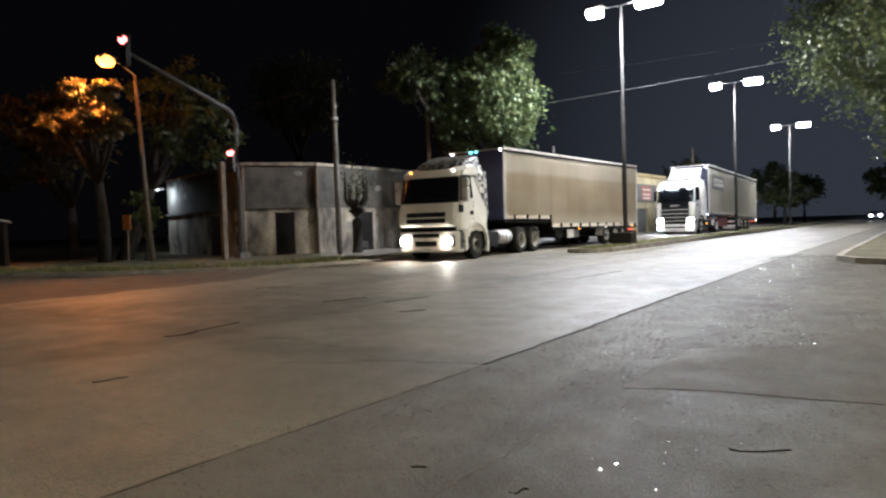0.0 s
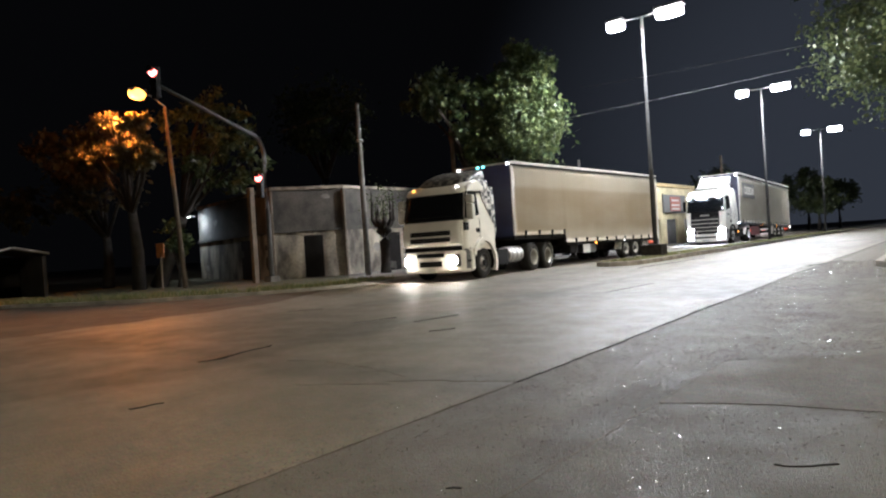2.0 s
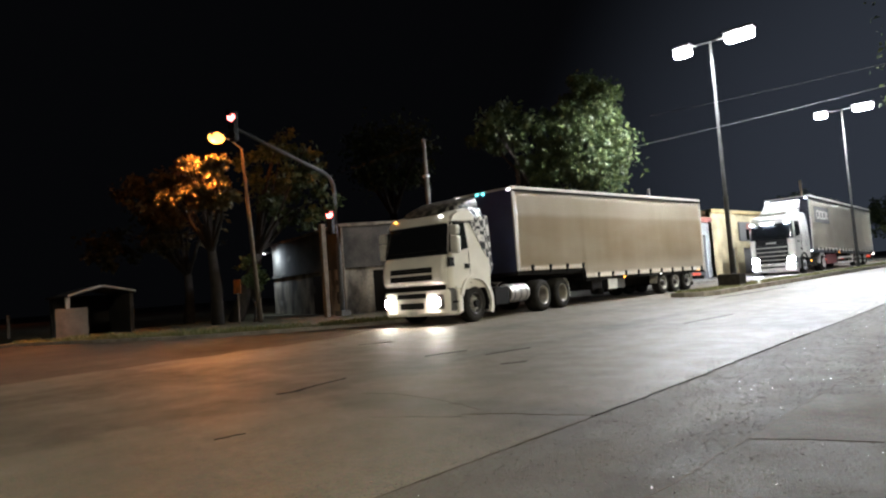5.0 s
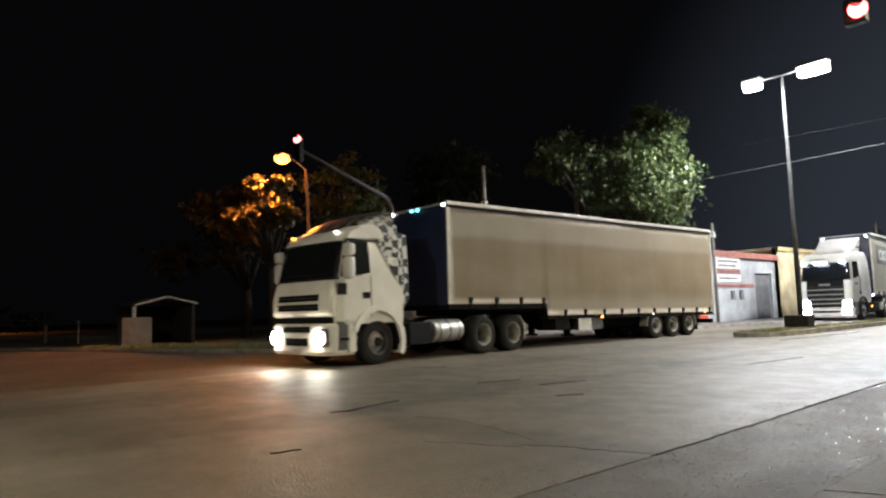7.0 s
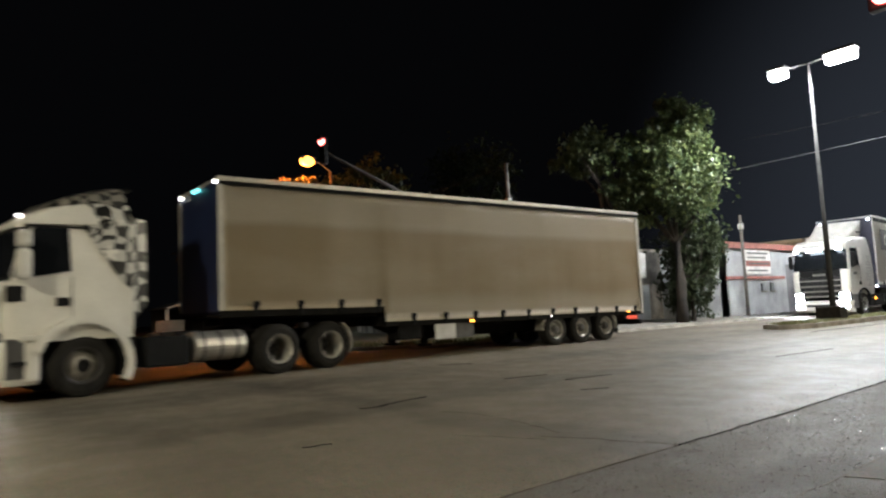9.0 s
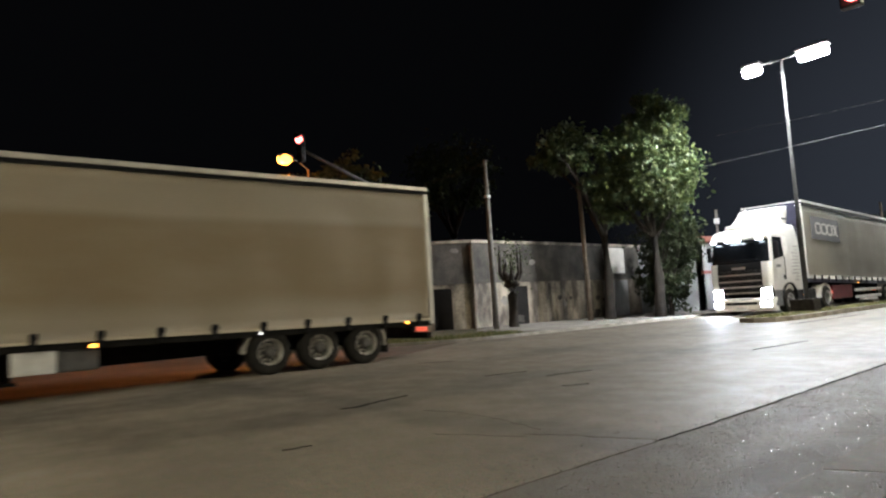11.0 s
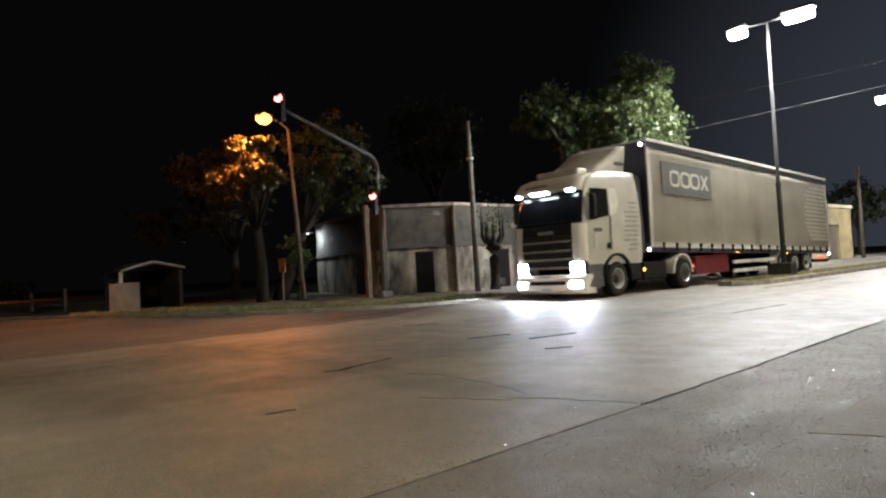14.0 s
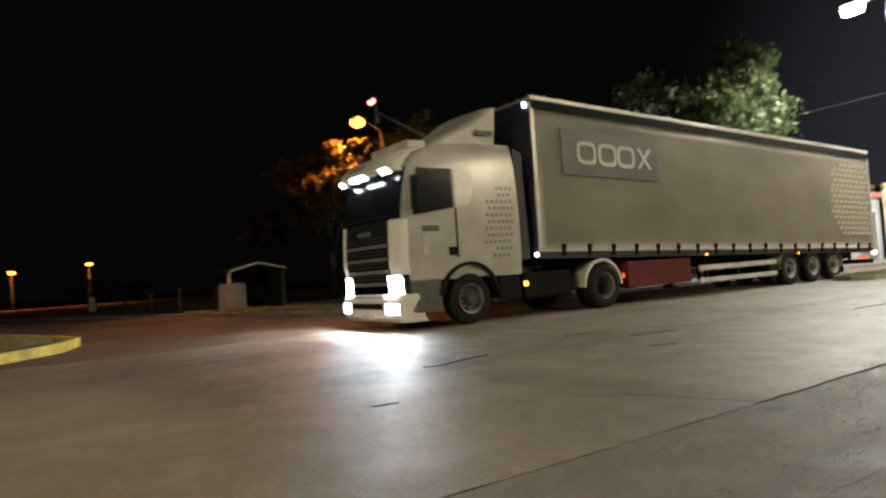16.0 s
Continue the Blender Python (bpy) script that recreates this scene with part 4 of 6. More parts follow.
def tree(name, label, base, trunk_top, lobes, count, leaf, size, seed, radius=0.25, limbs=9):
    r = random.Random(seed)
    t = thing(name, label, "tree", place=base)
    bt = Vector(trunk_top)
    bm = tube([(0, 0, -0.05), tuple(bt * 0.5 + Vector((0.06, 0.05, 0))), tuple(bt)], [radius * 1.25, radius, radius * 0.75], 10)
    part("trunk", bm, "bark", t, smooth=True)
    for k in range(limbs):
        c, s = lobes[k % len(lobes)]
        tip = Vector(c) + Vector((r.uniform(-1, 1) * s[0], r.uniform(-1, 1) * s[1], r.uniform(-0.7, 0.9) * s[2])) * 0.75
        mid = bt.lerp(tip, 0.5) + Vector((r.uniform(-0.3, 0.3), r.uniform(-0.3, 0.3), r.uniform(0.0, 0.5)))
        part("limb", tube([tuple(bt * 0.97), tuple(mid), tuple(tip)], [radius * 0.5, radius * 0.28, 0.03], 6), "bark", t)
    rs = np.random.RandomState(seed)
    vs, fs = [], []
    clumps = []
    total = sum(s[0] * s[1] * s[2] for c, s in lobes)
    for c, s in lobes:
        for k in range(max(6, int(count / 55 * s[0] * s[1] * s[2] / total))):
            d = rs.normal(size=3)
            d /= np.linalg.norm(d)
            rad = rs.uniform(0.35, 1.0) ** 0.5 * rs.uniform(0.75, 1.12)
            clumps.append((np.array(c) + d * rad * np.array(s), rs.uniform(0.16, 0.6) * min(s) / 2.2))
    for cc, cs in clumps:
        # each clump is a leafy twig of its own length, hanging a little at its end
        n = int(rs.choice([22, 40, 60, 95]))
        twig = rs.normal(size=3) * np.array([1, 1, 0.5])
        along = rs.uniform(-1, 1, size=(n, 1))
        pts = cc + along * twig * cs * 0.9 + rs.normal(size=(n, 3)) * cs * np.array([0.7, 0.7, 0.5]) - np.array([0, 0, 1]) * along ** 2 * cs * 0.5
        ax = rs.normal(size=(n, 3))
        ax[:, 2] -= 0.6
        ax /= np.linalg.norm(ax, axis=1)[:, None]
        sd = np.cross(ax, rs.normal(size=(n, 3)))
        sd /= np.linalg.norm(sd, axis=1)[:, None] + 1e-9
        L = size * rs.uniform(0.6, 1.4, size=(n, 1))
        k0 = len(vs)
        q = np.concatenate([pts, pts + ax * L * 0.5 + sd * L * 0.28, pts + ax * L, pts + ax * L * 0.5 - sd * L * 0.28], axis=1).reshape(-1, 3)
        vs.extend(map(tuple, q))
        fs.extend((k0 + 4 * i, k0 + 4 * i + 1, k0 + 4 * i + 2, k0 + 4 * i + 3) for i in range(n))
    cr = from_arrays("crown", vs, fs, leaf)
    cr.parent = t
    return t


tree("tree", "leafy green tree lit by the street lamps, behind the pavement", (-17.5, 28.3, 0.05), (0, 0, 3.9), [((0.2, 0.1, 7.1), (2.0, 1.9, 2.1)), ((-1.9, -1.2, 7.1), (1.2, 1.2, 1.0)), ((0.5, 0.3, 9.4), (1.4, 1.4, 1.2)), ((0.3, 0.2, 10.4), (0.95, 0.95, 0.8)), ((-0.6, -0.4, 8.9), (1.0, 1.0, 0.9)), ((-1.7, -1.0, 8.5), (1.0, 1.0, 0.8)), ((1.1, 0.7, 6.4), (1.0, 1.0, 1.0)), ((-1.4, -0.9, 5.7), (1.2, 1.2, 1.1))], 23000, "leaf", 0.22, 11)
tree("bush", "tall bush under the street tree, its leaves coloured as shaded", (-17.6, 29.4, 0.05), (0, 0, 1.0), [((0.2, 0.1, 2.2), (1.1, 1.2, 1.7)), ((0.4, 0.4, 4.3), (1.3, 1.3, 1.3))], 4200, "leaf_shade", 0.22, 61, 0.12, 8)
tree("bush", "broad bush before the end of the corner house, leaves coloured as shaded", (-19.3, 31.6, 0.05), (0, 0, 1.0), [((0, 0.2, 1.9), (1.3, 1.7, 1.7)), ((0.2, 0.5, 3.9), (1.4, 1.7, 1.5))], 7000, "leaf_shade", 0.2, 62, 0.14, 9)
tree("tree", "dim tree with a thin spreading crown beside the house", (-19.6, 27.2, 0.05), (0, 0, 4.2), [((-1.3, -0.95, 8.9), (1.9, 1.9, 1.3)), ((0.6, 0.4, 6.6), (1.3, 1.3, 1.2))], 3000, "leaf_dark", 0.28, 12)
tree("tree", "large dark tree overhanging the lane and the pavement", (2.4, 33.0, 0.1), (-0.3, 0, 4.0), [((-3.6, -1, 8.2), (3.8, 4.5, 3.2)), ((-1.6, -1.5, 11.8), (4.8, 4.5, 3.0)), ((-1.5, 0, 5.0), (2.6, 3.2, 2.6)), ((2.5, 0, 8.5), (4.5, 4.5, 4))], 52000, "leaf_dark", 0.2, 13, 0.4, 16)
tree("tree", "dry-leaved tree glowing orange under the sodium lamp", (-28.6, 14.0, 0.05), (0.6, -0.4, 3.4), [((2.5, -1.5, 6.9), (1.15, 1.1, 0.5)), ((2.9, -1.2, 5.5), (1.2, 1.0, 0.5)), ((0.9, -2.1, 5.9), (0.9, 0.8, 0.6)), ((2.3, -0.6, 6.3), (0.5, 0.5, 0.35))], 4600, "leaf_dry", 0.24, 14, 0.24, 12)
tree("tree", "dark tree standing before the corner house", (-29.5, 15.3, 0.05), (0.8, 1.0, 3.2), [((2.3, 2.5, 5.6), (2.0, 1.8, 1.5)), ((1.3, 2.4, 7.6), (2.2, 2.0, 1.4))], 3800, "leaf_dark", 0.28, 15, 0.3)
tree("tree", "thin dark tree beside the shed", (-35, 15.5, 0.05), (0.2, 0, 2.6), [((0, 0, 6.4), (2.6, 2.6, 2.2)), ((0.5, -2.2, 6.6), (1.8, 1.6, 1.4)), ((-2, -2, 4.4), (2.2, 2.2, 1.4))], 5200, "leaf_dry", 0.3, 16)
tree("tree", "tall dark tree behind the corner house", (-33.0, 29.0, 0.05), (0, 0, 6.0), [((0, 0, 10.0), (3.2, 3.2, 2.8))], 3500, "leaf_dark", 0.32, 19, 0.35)
pollard = thing("pollard_tree", "pollarded street tree with a thick dark stump", "tree", place=(-20.75, 21.5, 0.07))
part("trunk", tube([(0, 0, -0.05), (0.02, 0, 0.8), (0.0, 0.02, 1.45), (0.02, 0, 1.9), (0, 0, 2.25), (0, 0, 2.4)], [0.27, 0.21, 0.23, 0.4, 0.42, 0.2], 12), "bark", pollard, smooth=True)
pr = random.Random(8)
for k in range(9):
    a = 2 * math.pi * k / 9
    part("limb", tube([(0.3 * math.cos(a), 0.3 * math.sin(a), 2.15), (0.5 * math.cos(a), 0.5 * math.sin(a), 2.4 + 0.2 * pr.random()), (0.45 * math.cos(a), 0.5 * math.sin(a), 2.9 + pr.random())], [0.12, 0.07, 0.015], 6), "bark", pollard)
vs, fs = [], []
for k in range(420):
    c = Vector((pr.gauss(0, 0.4), pr.gauss(0, 0.4), 3.1 + pr.gauss(0, 0.5)))
    d = Vector((pr.gauss(0, 1), pr.gauss(0, 1), pr.gauss(-0.5, 0.6))).normalized() * 0.14
    e = d.cross(Vector((pr.gauss(0, 1), pr.gauss(0, 1), pr.gauss(0, 1)))).normalized() * 0.035
    n = len(vs)
    vs += [tuple(c), tuple(c + d * 0.5 + e), tuple(c + d), tuple(c + d * 0.5 - e)]
    fs.append((n, n + 1, n + 2, n + 3))
from_arrays("crown", vs, fs, "leaf_dark").parent = pollard
tree("bush", "small pale-leaved bush by the lamp pole", (-27.4, 15.2, 0.05), (0, 0, 0.9), [((0, 0, 2.3), (0.55, 0.55, 0.9))], 900, "leaf", 0.18, 18, 0.08, 5)
for k, (x, y, s) in enumerate(((-14.5, 92, 1.0), (-17, 100, 1.2), (-15, 112, 1.1), (-4, 104, 1.1), (0, 118, 1.4), (5, 84, 1.2), (-24, 85, 1.3), (3, 62, 1.0))):
    tree("tree", "dark distant street tree", (x, y, 0.05), (0, 0, 2.4 * s), [((0, 0, 4.6 * s), (2.8 * s, 2.8 * s, 2.2 * s))], 1800, "leaf_dark", 0.5, 30 + k, 0.2, 5)
tree("bush", "hedge glowing orange under far lamps", (-66, 6.5, -0.02), (0, 0, 0.8), [((0, 0, 1.6), (1.6, 2.6, 1.0)), ((0, 3.5, 1.3), (1.4, 2.0, 0.8))], 2200, "leaf_dry", 0.3, 51, 0.12, 6)
wp = thing("marker_post", "white square post beside the side street", "post", place=(-52, 4.9, -0.02))
part("shaft", box(-0.2, 0.2, -0.2, 0.2, 0, 1.1, 0.03), "plaster_white", wp)

# ---- trucks: local x to the near side, y to the rear, origin on the road under the front axle ----


def wheel(parent, x, y, r, width, rim, side, twin=False, disc="rim_dark"):
    """A tyre with its rim, turning about its own centre. side: +1 shows its face to +x."""
    bm = bmesh.new()
    prof = [(r * 0.56, -width / 2), (r * 0.8, -width * 0.53), (r * 0.96, -width * 0.46), (r, -width * 0.34), (r, width * 0.34), (r * 0.96, width * 0.46), (r * 0.8, width * 0.53), (r * 0.56, width / 2)]
    seg = 36
    rings = [[bm.verts.new((w, q * math.cos(2 * math.pi * k / seg), q * math.sin(2 * math.pi * k / seg))) for k in range(seg)] for q, w in prof]
    for a, b in zip(rings, rings[1:] + rings[:1]):
        for k in range(seg):
            bm.faces.new((a[k], b[k], b[(k + 1) % seg], a[(k + 1) % seg]))
    bmesh.ops.recalc_face_normals(bm, faces=bm.faces)
    w = part("wheel", bm, "rubber", parent, "black tyre")
    w.location = (x, y, r)
    bm = bmesh.new()
    dish = 0.02 if not twin else -width * 0.35
    prof = [(r * 0.6, width * 0.44), (r * 0.58, width * 0.53), (r * 0.52, width * 0.46), (r * 0.49, dish), (r * 0.3, dish + 0.05), (r * 0.27, dish + 0.1), (r * 0.16, dish + 0.16), (0.005, dish + 0.17)]
    def turned(profile, solid):
        rings = [[solid.verts.new((side * v, q * math.cos(2 * math.pi * k / 30), q * math.sin(2 * math.pi * k / 30))) for k in range(30)] for q, v in profile]
        for a, b in zip(rings, rings[1:]):
            for k in range(30):
                solid.faces.new((a[k], b[k], b[(k + 1) % 30], a[(k + 1) % 30]))
        return rings

    ring = bmesh.new()
    turned(prof[:4], ring)
    bmesh.ops.recalc_face_normals(ring, faces=ring.faces)
    part("rim", ring, rim, w, "pale outer rim")
    bm.faces.new(turned(prof[3:], bm)[-1])
    bmesh.ops.recalc_face_normals(bm, faces=bm.faces)
    for k in range(10):
        a = 2 * math.pi * k / 10
        part("wheel_nut", cyl((side * (dish + 0.07), r * 0.36 * math.cos(a), r * 0.36 * math.sin(a)), (side, 0, 0), 0.022, 0.06, 6), "rim", w)
    part("disc", bm, disc, w, "dull steel wheel disc with nuts")
    part("hub", cyl((side * (dish + 0.09), 0, 0), (side, 0, 0), r * 0.26, 0.2, 20, r2=r * 0.2), "chassis" if twin or disc == "rim" else "rim_dark", w, "wheel hub")
    return w


def fender(parent, x0, x1, y, zc, r, material, a0=0, a1=180, label="", thick=0.05):
    """A mudguard arched over a wheel."""
    bm = bmesh.new()
    n = 14
    rows = []
    for k in range(n + 1):
        a = radians(a0 + (a1 - a0) * k / n)
        c, s = math.cos(a), math.sin(a)
        rows.append([bm.verts.new(p) for p in ((x0, y + r * c, zc + r * s), (x1, y + r * c, zc + r * s), (x1, y + (r + thick) * c, zc + (r + thick) * s), (x0, y + (r + thick) * c, zc + (r + thick) * s))])
    for a, b in zip(rows, rows[1:]):
        for k in range(4):
            bm.faces.new((a[k], a[(k + 1) % 4], b[(k + 1) % 4], b[k]))
    bm.faces.new(rows[0]), bm.faces.new(rows[-1][::-1])
    bmesh.ops.recalc_face_normals(bm, faces=bm.faces)
    return part("mudguard", bm, material, parent, label)


def at_height(levels, z):
    """Front and half width of a cab at height z, between its levels (z, front, half width)."""
    return float(np.interp(z, [v[0] for v in levels], [v[1] for v in levels])), float(np.interp(z, [v[0] for v in levels], [v[2] for v in levels]))


def front_y(x, f, w, r, bow):
    """The bowed front of a cab with rounded corners."""
    a = min(abs(x), w)
    d = max(0.0, (a - (w - r)) / r)
    return f + bow * (a / w) ** 2 + r * (1 - math.sqrt(max(0.0, 1 - d * d)))


def cab_body(name, levels, rear, r, bow, material, parent, label="", columns=30):
    """A closed cab with a bowed front and round corners, lofted through its levels."""
    bm = bmesh.new()
    rows = []
    for z, f, w in levels:
        row = []
        for k in range(columns + 1):
            x = w * math.sin(math.pi / 2 * (2 * k / columns - 1))
            row.append(bm.verts.new((x, front_y(x, f, w, r, bow), z)))
        rows.append(row + [bm.verts.new((w, rear, z)), bm.verts.new((-w, rear, z))])
    n = len(rows[0])
    for a, b in zip(rows, rows[1:]):
        for k in range(n):
            bm.faces.new((a[k], a[(k + 1) % n], b[(k + 1) % n], b[k]))
    bm.faces.new(rows[0][::-1])
    bm.faces.new(rows[-1])
    bmesh.ops.recalc_face_normals(bm, faces=bm.faces)
    ob = part(name, bm, material, parent, label, smooth=True)
    ob.data.set_sharp_from_angle(angle=radians(32))
    return ob


def front_skin(name, levels, zs, fa, fb, out, thick, r, bow, material, parent, label="", columns=22):
    """A curved panel on a cab's front, between shares fa and fb of its half width, standing out from it."""
    bm = bmesh.new()
    outs = out if hasattr(out, "__len__") else [out] * len(zs)
    outer, inner = [], []
    for z, o in zip(zs, outs):
        f, w = at_height(levels, z)
        u0, u1 = math.asin(fa), math.asin(fb)
        row = []
        for k in range(columns + 1):
            x = w * math.sin(u0 + (u1 - u0) * k / columns)
            row.append((x, front_y(x, f - o, w, r, bow)))
        outer.append([bm.verts.new((x * (1 + 0.25 * o / w), y, z)) for x, y in row])
        inner.append([bm.verts.new((x * 0.985, y + thick, z)) for x, y in row])
    for a, b, c, d in zip(outer, outer[1:], inner, inner[1:]):
        for k in range(columns):
            bm.faces.new((a[k], a[k + 1], b[k + 1], b[k]))
            bm.faces.new((c[k], d[k], d[k + 1], c[k + 1]))
        bm.faces.new((a[0], b[0], d[0], c[0])), bm.faces.new((a[-1], c[-1], d[-1], b[-1]))
    for k in range(columns):
        bm.faces.new((outer[0][k], inner[0][k], inner[0][k + 1], outer[0][k + 1]))
        bm.faces.new((outer[-1][k], outer[-1][k + 1], inner[-1][k + 1], inner[-1][k]))
    bmesh.ops.recalc_face_normals(bm, faces=bm.faces)
    ob = part(name, bm, material, parent, label, smooth=True)
    ob.data.set_sharp_from_angle(angle=radians(32))
    return ob


def quad_solid(parent, name, pts, thick, material, label=""):
    """A thin solid plate on four corner points, thickened along its normal."""
    p = [Vector(q) for q in pts]
    n = (p[1] - p[0]).cross(p[-1] - p[0]).normalized() * thick
    bm = bmesh.new()
    a = [bm.verts.new(q) for q in p]
    b = [bm.verts.new(q + n) for q in p]
    k = len(a)
    bm.faces.new(a[::-1]), bm.faces.new(b)
    for i in range(k):
        bm.faces.new((a[i], a[(i + 1) % k], b[(i + 1) % k], b[i]))
    bmesh.ops.recalc_face_normals(bm, faces=bm.faces)
    return part(name, bm, material, parent, label)


def semi_trailer(label, y0, y1, zf, zr, bf, br, hw, curtain, nose, step, axles, r, wheels, gutter=0.07, name="semi_trailer"):
    """Curtain-sided trailer. zf, zr: roof at front and rear; bf, br: curtain's foot at front and rear; step: where the curtain drops lower."""
    t = thing(name, label, "trailer")
    L = y1 - y0
    roof = lambda y: zf + (zr - zf) * (y - y0) / L
    foot = lambda y: bf + (br - bf) * (y - y0) / L

    def low(y):
        if step and y < step:
            return foot(y) + 0.0
        return foot(y) - (0.36 if step else 0.0)

    part("roof", prism([(y0, zf), (y1, zr), (y1, zr - 0.06), (y0, zf - 0.06)], -hw, hw), "rail", t, "pale tarpaulin roof")
    part("front_wall", box(-hw + 0.02, hw - 0.02, y0, y0 + 0.06, low(y0) - 0.1, zf - 0.04, 0.02), nose, t, "dark blue front wall")
    part("rear_wall", box(-hw + 0.02, hw - 0.02, y1 - 0.06, y1, low(y1) - 0.1, zr - 0.04), "rail", t, "pale rear doors")
    for s in (-1, 1):
        part("top_rail", prism([(y0 - 0.02, zf + 0.02), (y1 + 0.02, zr + 0.02), (y1 + 0.02, zr - 0.08), (y0 - 0.02, zf - 0.08)], s * (hw - 0.05), s * (hw + 0.05), 0.012), "rail", t, "pale aluminium top rail")
        bm = bmesh.new()
        ny, nz = 90, 14
        rr = random.Random(5 + s)
        grid = []
        for i in range(ny + 1):
            y = y0 + 0.07 + (L - 0.14) * i / ny
            if step and abs(y - step) < L / ny:
                y = step - 0.004 if y < step else step + 0.004
            col = []
            zb, zt = low(y), roof(y) - 0.06 - gutter
            for j in range(nz + 1):
                v = j / nz
                z = zb + (zt - zb) * v
                bulge = 0.012 * math.sin(i * 0.55) * (1 - v) + 0.02 * noise.noise(Vector((y * 0.6, z * 0.9, s * 3))) + 0.012 * noise.noise(Vector((y * 2.4, z * 0.5, 9)))
                col.append(bm.verts.new((s * (hw + 0.005 + bulge), y, z)))
            grid.append(col)
        for i in range(ny):
            for j in range(nz):
                bm.faces.new((grid[i][j], grid[i + 1][j], grid[i + 1][j + 1], grid[i][j + 1]))
        bmesh.ops.solidify(bm, geom=bm.faces[:], thickness=0.01)
        bmesh.ops.recalc_face_normals(bm, faces=bm.faces)
        part("side_curtain", bm, curtain, t, "dusty tarpaulin side curtain", smooth=True)
        part("gutter", prism([(y0, zf - 0.084), (y1, zr - 0.084), (y1, zr - 0.084 - gutter), (y0, zf - 0.084 - gutter)], s * (hw - 0.03), s * (hw + 0.04)), "plastic", t, "dark curtain gutter")
        part("front_post", box(s * (hw - 0.02), s * (hw + 0.03), y0 - 0.02, y0 + 0.09, low(y0), zf - 0.14), "rail", t)
        part("rear_post", box(s * (hw - 0.02), s * (hw + 0.03), y1 - 0.1, y1 + 0.02, low(y1) - 0.08, zr - 0.14), "rail", t)
        for ya, yb in (((y0 + 0.1, step - 0.02), (step + 0.02, y1 - 0.1)) if step else ((y0 + 0.1, y1 - 0.1),)):
            part("foot_bar", prism([(ya, low(ya) + 0.045), (yb, low(yb) + 0.045), (yb, low(yb)), (ya, low(ya))], s * (hw + 0.005), s * (hw + 0.034)), "rail" if not step else "curtain", t, "pale hem bar along the curtain's foot")
        n = int(L / (1.0 if step else 0.85))
        for k in range(n):
            y = y0 + 0.75 + (L - 1.2) * k / (n - 1)
            z = low(y)
            part("strap", prism([(y - 0.045, z - 0.1), (y + 0.045, z - 0.1), (y + 0.045, z + 0.05), (y + 0.075, z + 0.1), (y + 0.06, z + 0.18), (y - 0.05, z + 0.18), (y - 0.07, z + 0.08)], s * (hw + 0.02), s * (hw + 0.06), 0.008), "plastic", t, "dark tension strap with buckle")
        if step:
            part("side_rail", prism([(y0, foot(y0) - 0.0), (step, foot(step)), (step, foot(step) - 0.14), (y0, foot(y0) - 0.14)], s * (hw - 0.12), s * (hw - 0.005)), "chassis", t)
            part("side_rail", prism([(step, low(step + 0.01)), (y1, low(y1)), (y1, low(y1) - 0.12), (step, low(step + 0.01) - 0.12)], s * (hw - 0.12), s * (hw - 0.005)), "chassis", t)
        else:
            part("side_rail", prism([(y0, low(y0)), (y1, low(y1)), (y1, low(y1) - 0.16), (y0, low(y0) - 0.16)], s * (hw - 0.12), s * (hw - 0.005)), "navy_dark", t)
        part("beam", prism([(y0 + 0.3, foot(y0) - 0.15), (y1, low(y1) - 0.1), (y1, low(y1) - 0.35), (y0 + 5.5, low(y0 + 5.5) - 0.5), (y0 + 4.2, foot(y0) - 0.35), (y0 + 0.3, foot(y0) - 0.3)], s * 0.4, s * 0.52), "chassis", t, "black chassis beam")
        part("landing_leg", box(s * 0.75 - 0.08, s * 0.75 + 0.08, y0 + 5.35, y0 + 5.5, 0.35, low(y0 + 5.5) - 0.05), "chassis", t)
        part("landing_foot", box(s * 0.75 - 0.16, s * 0.75 + 0.16, y0 + 5.3, y0 + 5.55, 0.28, 0.34), "chassis", t)
    part("deck", prism([(y0, foot(y0) - 0.02), (y1, low(y1) - 0.02), (y1, low(y1) - 0.12), (y0, foot(y0) - 0.12)], -hw + 0.13, hw - 0.13), "chassis", t, "dark trailer floor")
    if step:
        part("drop_panel", box(-hw + 0.1, hw - 0.1, step - 0.04, step + 0.04, low(step + 0.01) - 0.1, foot(step)), "chassis", t)
    part("rear_bumper", box(-hw + 0.05, hw - 0.05, y1 - 0.15, y1 - 0.03, 0.42, 0.58, 0.02), "chassis", t, "rear underrun bar")
    for s in (-1, 1):
        part("bumper_arm", box(s * 0.5 - 0.05, s * 0.5 + 0.05, y1 - 0.14, y1 - 0.04, 0.58, low(y1) - 0.1), "chassis", t)
        part("tail_light", box(s * (hw - 0.4) - 0.18, s * (hw - 0.4) + 0.18, y1 - 0.1, y1 - 0.02, 0.6, 0.7, 0.01), "marker_red", t, "red tail light")
    for y in axles:
        part("axle", cyl((0, y, r), (1, 0, 0), 0.07, 2 * hw - 0.5, 10), "chassis", t)
        for s in (-1, 1):
            wheels.append((wheel(t, s * (hw - 0.19), y, r, 0.34, "rim", s), r))
    part("mud_flap", box(hw - 0.38, hw - 0.02, axles[-1] + r + 0.1, axles[-1] + r + 0.13, 0.2, 0.95), "rubber", t)
    fender(t, hw - 0.36, hw - 0.03, axles[-1], r, r + 0.07, "rim", -10, 60, "grey plastic mudguard", 0.02)
    fender(t, hw - 0.36, hw - 0.03, axles[0], r, r + 0.07, "rim", 110, 180, "grey plastic mudguard", 0.02)
    return t


